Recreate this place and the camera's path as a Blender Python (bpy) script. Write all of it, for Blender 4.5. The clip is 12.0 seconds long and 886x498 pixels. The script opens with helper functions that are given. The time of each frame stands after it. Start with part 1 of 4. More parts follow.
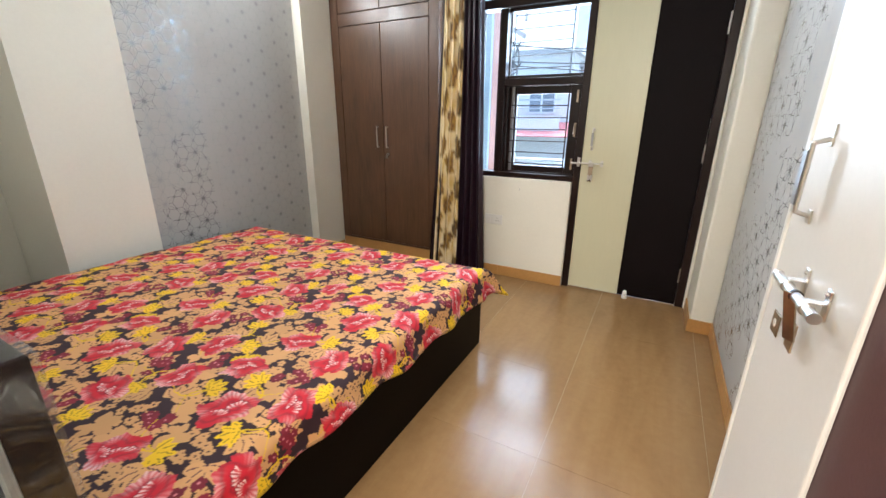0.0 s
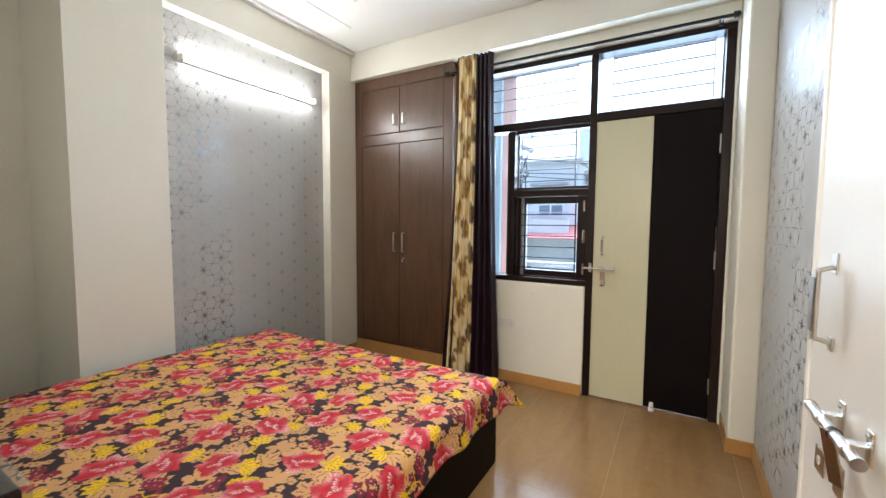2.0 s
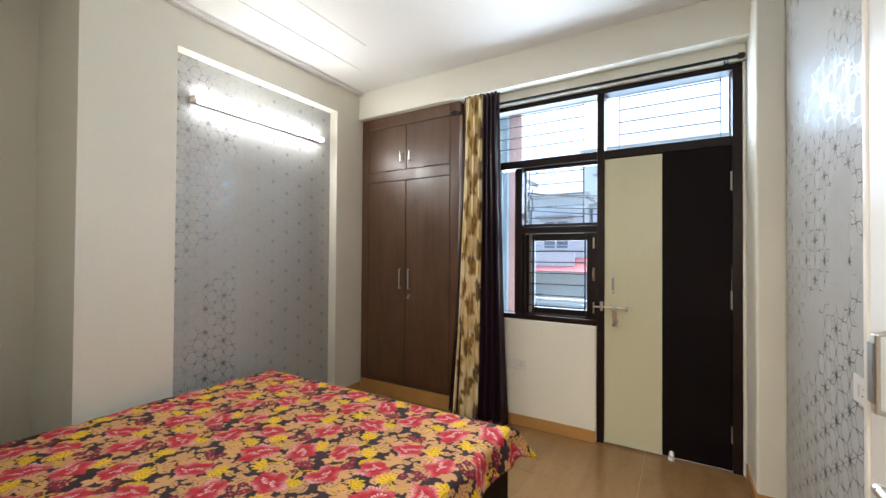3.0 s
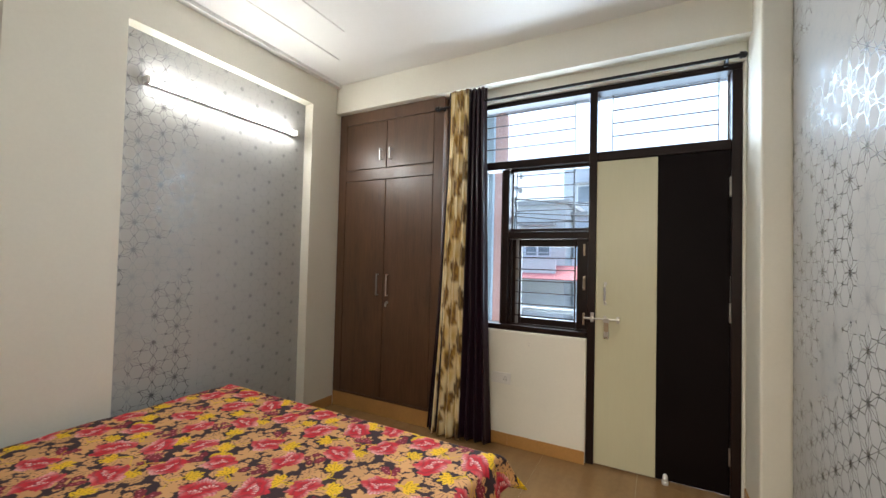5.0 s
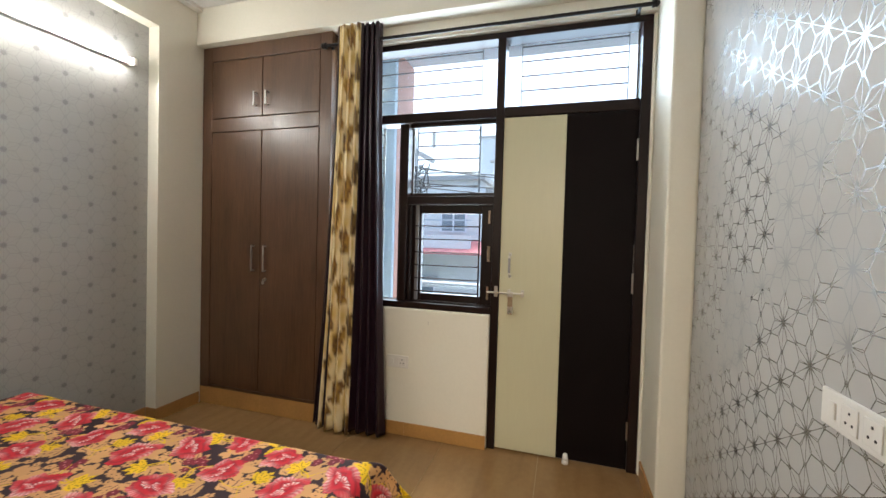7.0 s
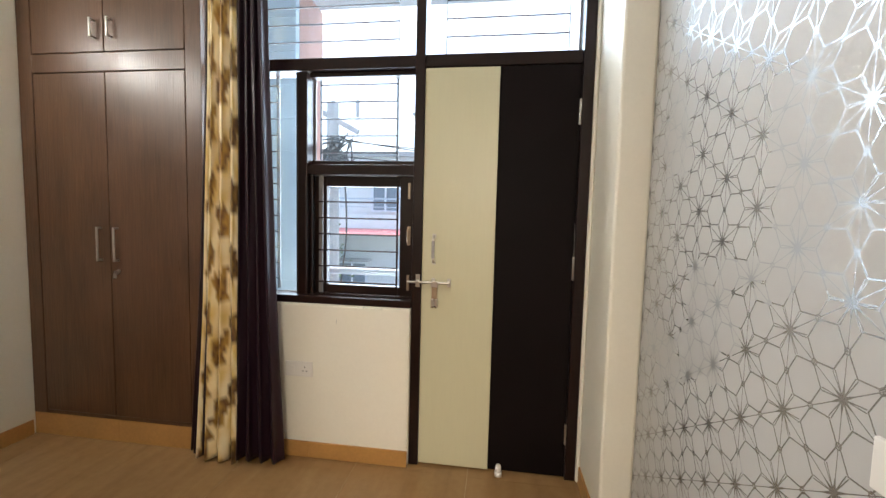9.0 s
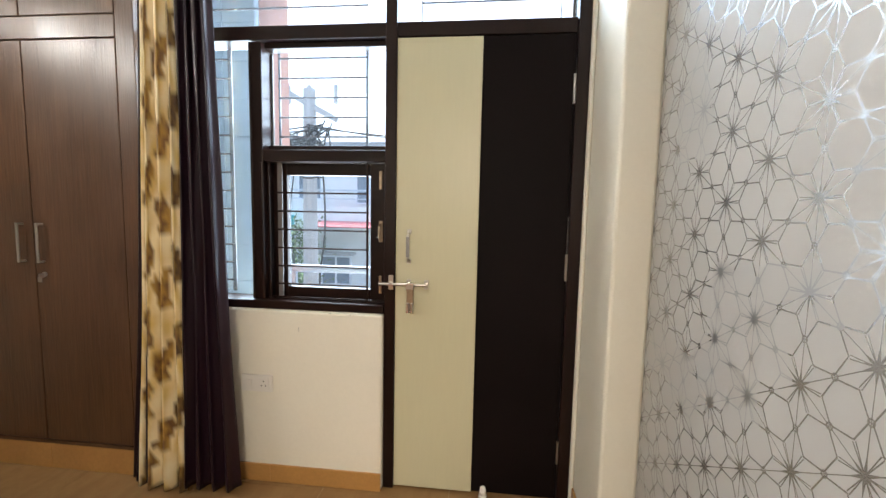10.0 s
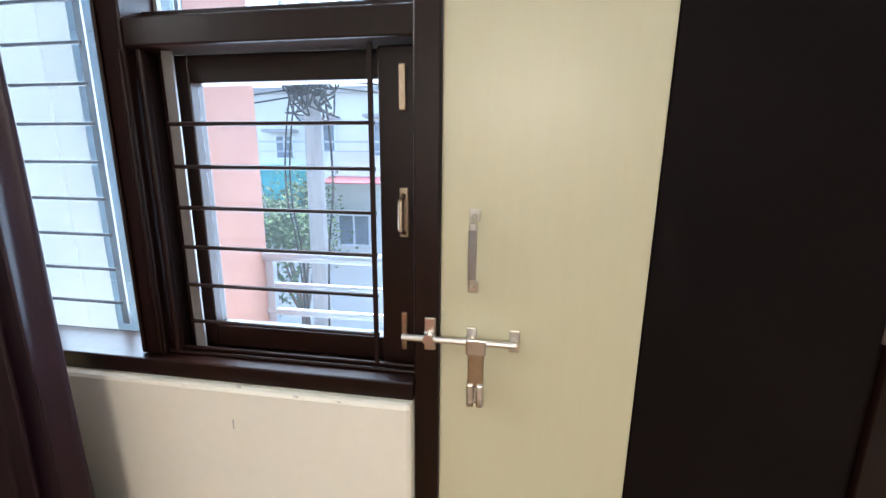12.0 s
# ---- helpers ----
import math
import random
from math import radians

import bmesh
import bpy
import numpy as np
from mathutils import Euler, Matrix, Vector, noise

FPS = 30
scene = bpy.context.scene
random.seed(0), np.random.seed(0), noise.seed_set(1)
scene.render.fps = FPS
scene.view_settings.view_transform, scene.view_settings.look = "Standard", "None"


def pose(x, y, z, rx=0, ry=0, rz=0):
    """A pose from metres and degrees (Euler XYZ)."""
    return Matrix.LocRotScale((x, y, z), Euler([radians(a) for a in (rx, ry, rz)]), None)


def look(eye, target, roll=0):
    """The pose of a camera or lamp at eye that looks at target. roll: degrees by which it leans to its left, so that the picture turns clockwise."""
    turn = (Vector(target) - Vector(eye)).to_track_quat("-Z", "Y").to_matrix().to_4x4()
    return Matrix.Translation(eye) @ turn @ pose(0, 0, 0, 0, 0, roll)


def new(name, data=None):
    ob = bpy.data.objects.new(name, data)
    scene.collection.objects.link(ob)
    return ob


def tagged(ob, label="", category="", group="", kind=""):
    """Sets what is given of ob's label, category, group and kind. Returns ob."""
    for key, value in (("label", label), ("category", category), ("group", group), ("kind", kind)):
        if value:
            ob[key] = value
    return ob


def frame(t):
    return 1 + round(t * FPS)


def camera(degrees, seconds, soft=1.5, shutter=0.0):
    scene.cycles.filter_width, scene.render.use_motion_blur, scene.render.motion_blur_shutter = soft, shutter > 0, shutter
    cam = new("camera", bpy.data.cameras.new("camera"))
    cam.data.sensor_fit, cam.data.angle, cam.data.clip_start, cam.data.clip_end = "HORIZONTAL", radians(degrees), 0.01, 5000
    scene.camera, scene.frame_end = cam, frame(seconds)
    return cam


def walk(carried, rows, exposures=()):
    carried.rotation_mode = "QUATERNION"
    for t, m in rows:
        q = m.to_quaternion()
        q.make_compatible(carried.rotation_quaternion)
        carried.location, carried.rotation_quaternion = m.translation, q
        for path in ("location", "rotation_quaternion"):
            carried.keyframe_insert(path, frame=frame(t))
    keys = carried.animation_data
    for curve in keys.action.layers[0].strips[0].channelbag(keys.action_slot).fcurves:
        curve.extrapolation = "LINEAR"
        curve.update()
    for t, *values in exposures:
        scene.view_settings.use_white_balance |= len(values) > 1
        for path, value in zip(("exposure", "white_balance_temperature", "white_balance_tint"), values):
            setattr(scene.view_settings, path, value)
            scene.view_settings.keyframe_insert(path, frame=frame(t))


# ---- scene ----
cam = camera(96.0, 12.0)
METRES, EYE, TILT, LEAN, TURN = 8.0, 1.5, 0.0, 0.0, 26.8
PATH = [
    (0, (0.529, 0.331, 1.285), (-0.371, 2.009, 0.674), 0.5),
    (0.5, (0.534, 0.321, 1.296), (-0.399, 2.024, 0.815), 0.5),
    (1, (0.542, 0.319, 1.308), (-0.42, 2.036, 0.951), 0.4),
    (1.5, (0.54, 0.317, 1.323), (-0.446, 2.041, 1.083), 0.3),
    (2, (0.536, 0.325, 1.333), (-0.471, 2.048, 1.2), 0.4),
    (2.5, (0.519, 0.343, 1.356), (-0.503, 2.062, 1.311), 0.3),
    (3, (0.492, 0.364, 1.376), (-0.538, 2.079, 1.401), 0.4),
    (5, (0.372, 0.559, 1.372), (-0.574, 2.32, 1.426), 1.4),
    (5.5, (0.357, 0.63, 1.346), (-0.513, 2.43, 1.375), 1.5),
    (6, (0.357, 0.731, 1.329), (-0.425, 2.572, 1.328), 1.5),
    (6.5, (0.365, 0.869, 1.327), (-0.316, 2.749, 1.292), 1.6),
    (7, (0.377, 1.0, 1.319), (-0.201, 2.914, 1.269), 1.6),
    (9, (0.382, 1.458, 1.315), (0.116, 3.435, 1.174), 1.4),
    (9.5, (0.392, 1.594, 1.323), (0.165, 3.575, 1.165), 1.3),
    (10, (0.401, 1.71, 1.322), (0.196, 3.692, 1.143), 1.2),
    (10.5, (0.396, 1.829, 1.321), (0.207, 3.81, 1.113), 1.0),
    (11, (0.329, 2.119, 1.338), (0.228, 4.097, 1.057), 0.7),
    (11.5, (0.262, 2.432, 1.315), (0.095, 4.395, 0.972), 0.7),
    (12, (0.116, 2.762, 1.323), (-0.183, 4.697, 0.916), 0.6),
]
walk(cam, [(t, look(eye, target, roll)) for t, eye, target, roll in PATH],
     [(0, 2.72, 6400, 10), (3, 2.22, 6700, 10), (5.5, 2.05, 6900, 10), (7, 2.18, 7100, 10), (9.5, 2.5, 7200, 12), (10.5, 2.5, 7000, 12), (12, 2.75, 6400, 12)])

# ---- world, sun and lamps ----
world = bpy.data.worlds.new("world")
scene.world = world
world.use_nodes = True
wn = world.node_tree
sky = wn.nodes.new("ShaderNodeTexSky")
sky.sky_type, sky.sun_disc, sky.sun_elevation, sky.sun_rotation = "NISHITA", False, radians(68), radians(355)
sky.air_density, sky.dust_density = 1.0, 7.0
wn.links.new(sky.outputs[0], wn.nodes["Background"].inputs[0])
wn.nodes["Background"].inputs[1].default_value = 0.15

sun = new("sun", bpy.data.lights.new("sun", "SUN"))
sun.data.energy, sun.data.angle, sun.data.color = 1.5, radians(12), (1, 0.96, 0.9)
sun.matrix_basis = pose(0, 0, 10, 22, 0, 185)


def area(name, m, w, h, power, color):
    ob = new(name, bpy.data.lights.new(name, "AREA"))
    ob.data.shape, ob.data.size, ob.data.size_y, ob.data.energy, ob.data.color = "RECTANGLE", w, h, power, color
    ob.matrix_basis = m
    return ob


area("window_daylight", pose(-0.58, 3.64, 2.14, 90, 0, 180), 1.06, 0.82, 12.5, (0.87, 0.935, 1.0))
area("casement_daylight", pose(-0.58, 3.64, 1.31, 90, 0, 180), 1.06, 0.76, 6, (0.87, 0.935, 1.0))
area("fanlight_daylight", pose(0.385, 3.64, 2.36, 90, 0, 180), 0.76, 0.40, 2.6, (0.76, 0.88, 1.0))
area("tube_glow", pose(-2.3, 2.37, 2.36, 0, -75, 0), 0.03, 1.1, 2.3, (0.94, 0.98, 1.0))
# unseen warm fill lamp added beyond the entrance to brighten the room
area("hall_fill", pose(0.45, -1.1, 2.3, 50, 0, 0), 1.0, 1.0, 15, (1.0, 0.91, 0.80))

# ---- materials ----
MATS = {}


def nd(t, kind, **kw):
    n = t.nodes.new(kind)
    for k, v in kw.items():
        setattr(n, k, v)
    return n


def mth(t, op, a, b=None, c=None):
    n = nd(t, "ShaderNodeMath", operation=op)
    for i, v in enumerate((a, b, c)):
        if v is None:
            continue
        if isinstance(v, (int, float)):
            n.inputs[i].default_value = v
        else:
            t.links.new(v, n.inputs[i])
    return n.outputs[0]


def mix(t, fac, a, b, blend="MIX"):
    n = nd(t, "ShaderNodeMix", data_type="RGBA", blend_type=blend)
    for i, v in ((0, fac), (6, a), (7, b)):
        if isinstance(v, (int, float)):
            n.inputs[i].default_value = v
        elif isinstance(v, tuple):
            n.inputs[i].default_value = (*v[:3], 1)
        else:
            t.links.new(v, n.inputs[i])
    return n.outputs[2]


def ramp(t, fac, stops):
    n = nd(t, "ShaderNodeValToRGB")
    e = n.color_ramp.elements
    while len(e) < len(stops):
        e.new(0.5)
    for el, (p, c) in zip(e, stops):
        el.position, el.color = p, (*c, 1)
    t.links.new(fac, n.inputs[0])
    return n.outputs[0]


def noise_tex(t, vec, scale, detail=4.0, rough=0.55, distortion=0.0):
    n = nd(t, "ShaderNodeTexNoise")
    n.inputs["Scale"].default_value, n.inputs["Detail"].default_value = scale, detail
    n.inputs["Roughness"].default_value, n.inputs["Distortion"].default_value = rough, distortion
    if vec is not None:
        t.links.new(vec, n.inputs["Vector"])
    return n.outputs[0]


def scaled(t, vec, s):
    n = nd(t, "ShaderNodeMapping")
    n.inputs["Scale"].default_value = s
    t.links.new(vec, n.inputs[0])
    return n.outputs[0]


def base_mat(name):
    m = bpy.data.materials.new(name)
    m.use_nodes = True
    t = m.node_tree
    p = t.nodes["Principled BSDF"]
    co = nd(t, "ShaderNodeTexCoord")
    MATS[name] = m
    return m, t, p, co


def surface(name, color, rough=0.6, metal=0.0, var=0.12, big=1.5, small=40.0, bump=0.15, dist=0.002, stretch=(1, 1, 1), coat=0.0, space="Object", spec=0.5):
    """A surface with stains at one scale and grain at another."""
    m, t, p, co = base_mat(name)
    v = scaled(t, co.outputs[space], stretch)
    n1, n2 = noise_tex(t, v, big, 5), noise_tex(t, v, small, 6)
    dark, light = tuple(c * (1 - var) for c in color), tuple(min(1, c * (1 + var)) for c in color)
    c1 = ramp(t, n1, ((0.3, dark), (0.7, light)))
    c2 = mix(t, 0.35, c1, ramp(t, n2, ((0.35, dark), (0.65, light))))
    t.links.new(c2, p.inputs["Base Color"])
    r = mth(t, "MULTIPLY_ADD", n1, 0.2 * rough, rough * 0.9)
    t.links.new(r, p.inputs["Roughness"])
    p.inputs["Metallic"].default_value = metal
    p.inputs["Coat Weight"].default_value = coat
    p.inputs["Coat Roughness"].default_value = 0.12
    p.inputs["Specular IOR Level"].default_value = spec
    b = nd(t, "ShaderNodeBump")
    b.inputs["Strength"].default_value, b.inputs["Distance"].default_value = bump, dist
    t.links.new(n2, b.inputs["Height"])
    t.links.new(b.outputs[0], p.inputs["Normal"])
    return m


M_WALL = surface("wall_paint", (0.80, 0.772, 0.675), 0.55, var=0.03, small=60, bump=0.12, dist=0.001)
M_CEIL = surface("ceiling_paint", (0.8, 0.79, 0.77), 0.6, var=0.02, bump=0.06)
M_SKIRT = surface("skirting_tile", (0.46, 0.24, 0.08), 0.3, var=0.15, big=6, small=60, bump=0.05)
M_FRAME = surface("dark_wood_paint", (0.012, 0.0042, 0.003), 0.34, var=0.35, big=4, small=50, bump=0.2, stretch=(1, 1, 0.15), spec=0.25)
M_CREAM = surface("cream_laminate", (0.58, 0.555, 0.385), 0.35, var=0.03, big=2, small=80, bump=0.05, stretch=(1, 1, 0.1))
M_DARK = surface("dark_laminate", (0.0068, 0.0042, 0.0044), 0.55, var=0.25, big=3, small=120, bump=0.15, spec=0.08)
M_BLACKWOOD = surface("bed_laminate", (0.003, 0.0022, 0.002), 0.45, var=0.25, big=3, small=70, bump=0.1, spec=0.05)
M_STEEL = surface("brushed_steel", (0.62, 0.60, 0.57), 0.28, 1.0, var=0.08, small=150, bump=0.05)
M_STEEL2 = surface("dull_steel", (0.30, 0.30, 0.31), 0.32, 1.0, var=0.15, small=120)
M_BRASS = surface("aged_steel", (0.42, 0.33, 0.24), 0.35, 1.0, var=0.2, small=90)
M_WHITE = surface("white_plastic", (0.74, 0.72, 0.68), 0.3, var=0.02, small=90, bump=0.02)
M_BLACK = surface("black_metal", (0.02, 0.018, 0.018), 0.35, 0.6, var=0.2)
M_MAROON = surface("maroon_laminate", (0.075, 0.028, 0.030), 0.45, var=0.15, big=3, small=140, bump=0.12)
M_FABRIC = surface("dark_velvet", (0.017, 0.006, 0.012), 0.36, var=0.3, big=6, small=200, bump=0.3, spec=0.45)
M_CARCASS = surface("mattress_fabric", (0.5, 0.48, 0.45), 0.9, var=0.1)
M_TILEWALL = surface("balcony_paint", (0.62, 0.75, 0.84), 0.35, var=0.05, big=2)
M_PEACH = surface("peach_paint", (0.70, 0.34, 0.25), 0.7, var=0.08, big=3, small=50, bump=0.3)
M_STREET = surface("street_asphalt", (0.10, 0.10, 0.10), 0.9, var=0.2, big=0.5, small=9)
M_BUILD_A = surface("building_cream", (0.80, 0.80, 0.76), 0.85, var=0.08, big=0.4, small=6)
M_BUILD_B = surface("building_white", (0.80, 0.83, 0.86), 0.85, var=0.07, big=0.4, small=6)
M_BUILD_C = surface("building_grey", (0.60, 0.64, 0.68), 0.85, var=0.08, big=0.4, small=6)
M_DARKGLASS = surface("far_window_glass", (0.20, 0.25, 0.30), 0.15, var=0.3)
M_CONC = surface("weathered_concrete", (0.42, 0.41, 0.39), 0.85, var=0.15, big=1, small=14)
# grout joints, coloured paler than the tiles to imitate sheen on their bevels
M_GROUT = surface("bevel_sheen_grout", (0.40, 0.28, 0.15), 0.6, var=0.1)
M_AWN = surface("red_awning", (0.5, 0.12, 0.12), 0.7, var=0.12)
M_TARP = surface("cyan_tarpaulin", (0.03, 0.42, 0.42), 0.6, var=0.15, big=3)
M_LEAF = surface("leaf_green", (0.07, 0.13, 0.035), 0.6, var=0.4, big=5, small=20)
M_BARK = surface("bark", (0.16, 0.11, 0.07), 0.9, var=0.25, big=6, small=40)
M_RAIL = surface("balcony_rail_steel", (0.55, 0.6, 0.66), 0.3, 0.7, var=0.08)
M_GRILL = surface("window_bar_paint", (0.016, 0.007, 0.006), 0.45, 0.0, var=0.3, spec=0.2)
M_FLAT = surface("grey_bar_paint", (0.16, 0.155, 0.155), 0.5, 0.0, var=0.15)


def wood_mat():
    m, t, p, co = base_mat("wardrobe_wood")
    v = scaled(t, co.outputs["Object"], (9, 9, 1.1))
    n1 = noise_tex(t, v, 1.6, 8, 0.65, 0.2)
    n2 = noise_tex(t, scaled(t, co.outputs["Object"], (60, 60, 3)), 2.0, 6)
    sheen_blotch = noise_tex(t, scaled(t, co.outputs["Object"], (1.3, 1.3, 0.7)), 3.6, 7, 0.6, 0.3)
    c = ramp(t, n1, ((0.3, (0.040, 0.018, 0.008)), (0.7, (0.108, 0.052, 0.022))))
    c = mix(t, 0.35, c, ramp(t, n2, ((0.3, (0.036, 0.015, 0.008)), (0.7, (0.120, 0.058, 0.032)))))
    # paler reddish blotches in the colour imitate broken reflections on the polished fronts
    c = mix(t, mth(t, "MULTIPLY", ramp(t, sheen_blotch, ((0.32, (0, 0, 0)), (0.78, (1, 1, 1)))), 0.32), c, (0.20, 0.090, 0.045))
    t.links.new(c, p.inputs["Base Color"])
    t.links.new(mth(t, "MULTIPLY_ADD", ramp(t, sheen_blotch, ((0.25, (0, 0, 0)), (0.78, (1, 1, 1)))), 0.30, 0.24), p.inputs["Roughness"])
    b = nd(t, "ShaderNodeBump")
    p.inputs["Coat Weight"].default_value, p.inputs["Coat Roughness"].default_value = 0.16, 0.26
    b.inputs["Strength"].default_value, b.inputs["Distance"].default_value = 0.35, 0.004
    t.links.new(mth(t, "MULTIPLY_ADD", sheen_blotch, 0.9, n2), b.inputs["Height"])
    t.links.new(b.outputs[0], p.inputs["Normal"])
    return m


def floor_mat():
    m, t, p, co = base_mat("floor_tile")
    info = nd(t, "ShaderNodeObjectInfo")
    geo = nd(t, "ShaderNodeNewGeometry")
    v = scaled(t, geo.outputs["Position"], (7, 1.2, 1))
    n1 = noise_tex(t, v, 1.5, 7, 0.6, 0.5)
    n2 = noise_tex(t, geo.outputs["Position"], 26, 5)
    c = ramp(t, n1, ((0.25, (0.235, 0.130, 0.053)), (0.75, (0.34, 0.202, 0.090))))
    c = mix(t, 0.3, c, ramp(t, n2, ((0.3, (0.24, 0.135, 0.056)), (0.7, (0.335, 0.195, 0.088)))))
    c = mix(t, mth(t, "MULTIPLY", info.outputs["Random"], 0.25), c, (0.30, 0.180, 0.085))
    t.links.new(c, p.inputs["Base Color"])
    t.links.new(mth(t, "MULTIPLY_ADD", n1, 0.08, 0.15), p.inputs["Roughness"])
    p.inputs["Specular IOR Level"].default_value = 0.30
    b = nd(t, "ShaderNodeBump")
    b.inputs["Strength"].default_value, b.inputs["Distance"].default_value = 0.08, 0.001
    t.links.new(n2, b.inputs["Height"])
    t.links.new(b.outputs[0], p.inputs["Normal"])
    return m


def wallpaper_mat(name, phase_y, phase_z, seam=9.0, foil=0.76):
    """Silver foil lattice of stars and hexagons on a matt pale grey ground; the roll beyond the seam has duller foil, repeated every 0.164 m."""
    m, t, p, co = base_mat(name)
    geo = nd(t, "ShaderNodeNewGeometry")
    sep = nd(t, "ShaderNodeSeparateXYZ")
    t.links.new(geo.outputs["Position"], sep.inputs[0])
    a = 0.164
    w = a * math.sqrt(3)
    Y = mth(t, "MULTIPLY", mth(t, "SUBTRACT", sep.outputs[1], phase_y), 1.076)
    Z = mth(t, "SUBTRACT", sep.outputs[2], phase_z)

    def near(dy, dz):
        y = mth(t, "WRAP", mth(t, "ADD", Y, dy), w / 2, -w / 2)
        z = mth(t, "WRAP", mth(t, "ADD", Z, dz), a / 2, -a / 2)
        r = mth(t, "SQRT", mth(t, "ADD", mth(t, "MULTIPLY", y, y), mth(t, "MULTIPLY", z, z)))
        return y, z, r

    y1, z1, r1 = near(0, 0)
    y2, z2, r2 = near(w / 2, a / 2)
    pick = mth(t, "LESS_THAN", r1, r2)

    def sel(u, v):
        return mth(t, "ADD", mth(t, "MULTIPLY", pick, u), mth(t, "MULTIPLY", mth(t, "SUBTRACT", 1, pick), v))

    y, z, r = sel(y1, y2), sel(z1, z2), mth(t, "MINIMUM", r1, r2)
    ang = mth(t, "ARCTAN2", y, z)

    def folded(sectors, shift):
        step = 2 * math.pi / sectors
        f = mth(t, "WRAP", mth(t, "ADD", ang, shift), step / 2, -step / 2)
        return mth(t, "MULTIPLY", r, mth(t, "COSINE", f)), mth(t, "ABSOLUTE", mth(t, "MULTIPLY", r, mth(t, "SINE", f)))

    def line(dist, width):
        return mth(t, "LESS_THAN", dist, width)

    # long spokes towards the six neighbours, short ones between them
    u6, s6 = folded(6, 0)
    u6b, s6b = folded(6, math.pi / 6)
    spokes = line(s6, mth(t, "MAXIMUM", mth(t, "SUBTRACT", 0.0042, mth(t, "MULTIPLY", u6, 0.12)), 0.0009))
    short = line(s6b, mth(t, "MAXIMUM", mth(t, "SUBTRACT", 0.0026, mth(t, "MULTIPLY", u6b, 0.13)), 0.0))
    # a hexagon round the middle of every three stars, and a small ring half way along each spoke
    hx = mth(t, "SUBTRACT", u6b, 0.5774 * a)
    hr = mth(t, "SQRT", mth(t, "ADD", mth(t, "MULTIPLY", hx, hx), mth(t, "MULTIPLY", s6b, s6b)))
    hf = mth(t, "WRAP", mth(t, "ARCTAN2", s6b, hx), math.pi / 3, 0.0)
    hd = mth(t, "MULTIPLY", hr, mth(t, "COSINE", mth(t, "SUBTRACT", hf, math.pi / 6)))
    hexa = line(mth(t, "ABSOLUTE", mth(t, "SUBTRACT", hd, 0.236 * a)), 0.0015)
    rx = mth(t, "SUBTRACT", u6, 0.5 * a)
    rr = mth(t, "SQRT", mth(t, "ADD", mth(t, "MULTIPLY", rx, rx), mth(t, "MULTIPLY", s6, s6)))
    ring = line(mth(t, "ABSOLUTE", mth(t, "SUBTRACT", rr, 0.035 * a)), 0.0014)
    petal_ = mth(t, "MULTIPLY", line(mth(t, "ABSOLUTE", mth(t, "SUBTRACT", s6, mth(t, "MULTIPLY", u6, 0.50))), 0.0012), mth(t, "LESS_THAN", u6, 0.262 * a))
    mask = mth(t, "MAXIMUM", mth(t, "MAXIMUM", spokes, short), mth(t, "MAXIMUM", hexa, mth(t, "MAXIMUM", ring, petal_)))
    # the blot in the middle of each star
    mask = mth(t, "MAXIMUM", mask, mth(t, "LESS_THAN", r, 0.0045))
    # the second roll begins at the seam, with a narrow overlap
    dull = mth(t, "GREATER_THAN", sep.outputs[1], seam)
    mask = mth(t, "MULTIPLY", mask, mth(t, "SUBTRACT", 1.0, mth(t, "LESS_THAN", mth(t, "ABSOLUTE", mth(t, "SUBTRACT", sep.outputs[1], seam + 0.02)), 0.022)))
    mask = mth(t, "MULTIPLY", mask, mth(t, "SUBTRACT", 1.0, mth(t, "MULTIPLY", dull, mth(t, "MULTIPLY", 0.6, mth(t, "GREATER_THAN", r, 0.016)))))
    t.links.new(mix(t, mask, (0.44, 0.435, 0.42), mix(t, dull, (0.33, 0.335, 0.34), (0.29, 0.29, 0.285))), p.inputs["Base Color"])
    p.inputs["Specular IOR Level"].default_value = 0.14
    n1 = noise_tex(t, geo.outputs["Position"], 2.0, 4)
    n2 = noise_tex(t, geo.outputs["Position"], 220, 3)
    t.links.new(mth(t, "MULTIPLY", mask, mth(t, "SUBTRACT", foil, mth(t, "MULTIPLY", dull, 0.25))), p.inputs["Metallic"])
    t.links.new(mth(t, "SUBTRACT", mth(t, "MULTIPLY_ADD", n1, 0.08, 0.44), mth(t, "MULTIPLY", mask, mth(t, "SUBTRACT", 0.21, mth(t, "MULTIPLY", dull, 0.10)))), p.inputs["Roughness"])
    b = nd(t, "ShaderNodeBump")
    b.inputs["Strength"].default_value, b.inputs["Distance"].default_value = 0.12, 0.0008
    t.links.new(n2, b.inputs["Height"])
    t.links.new(b.outputs[0], p.inputs["Normal"])
    return m


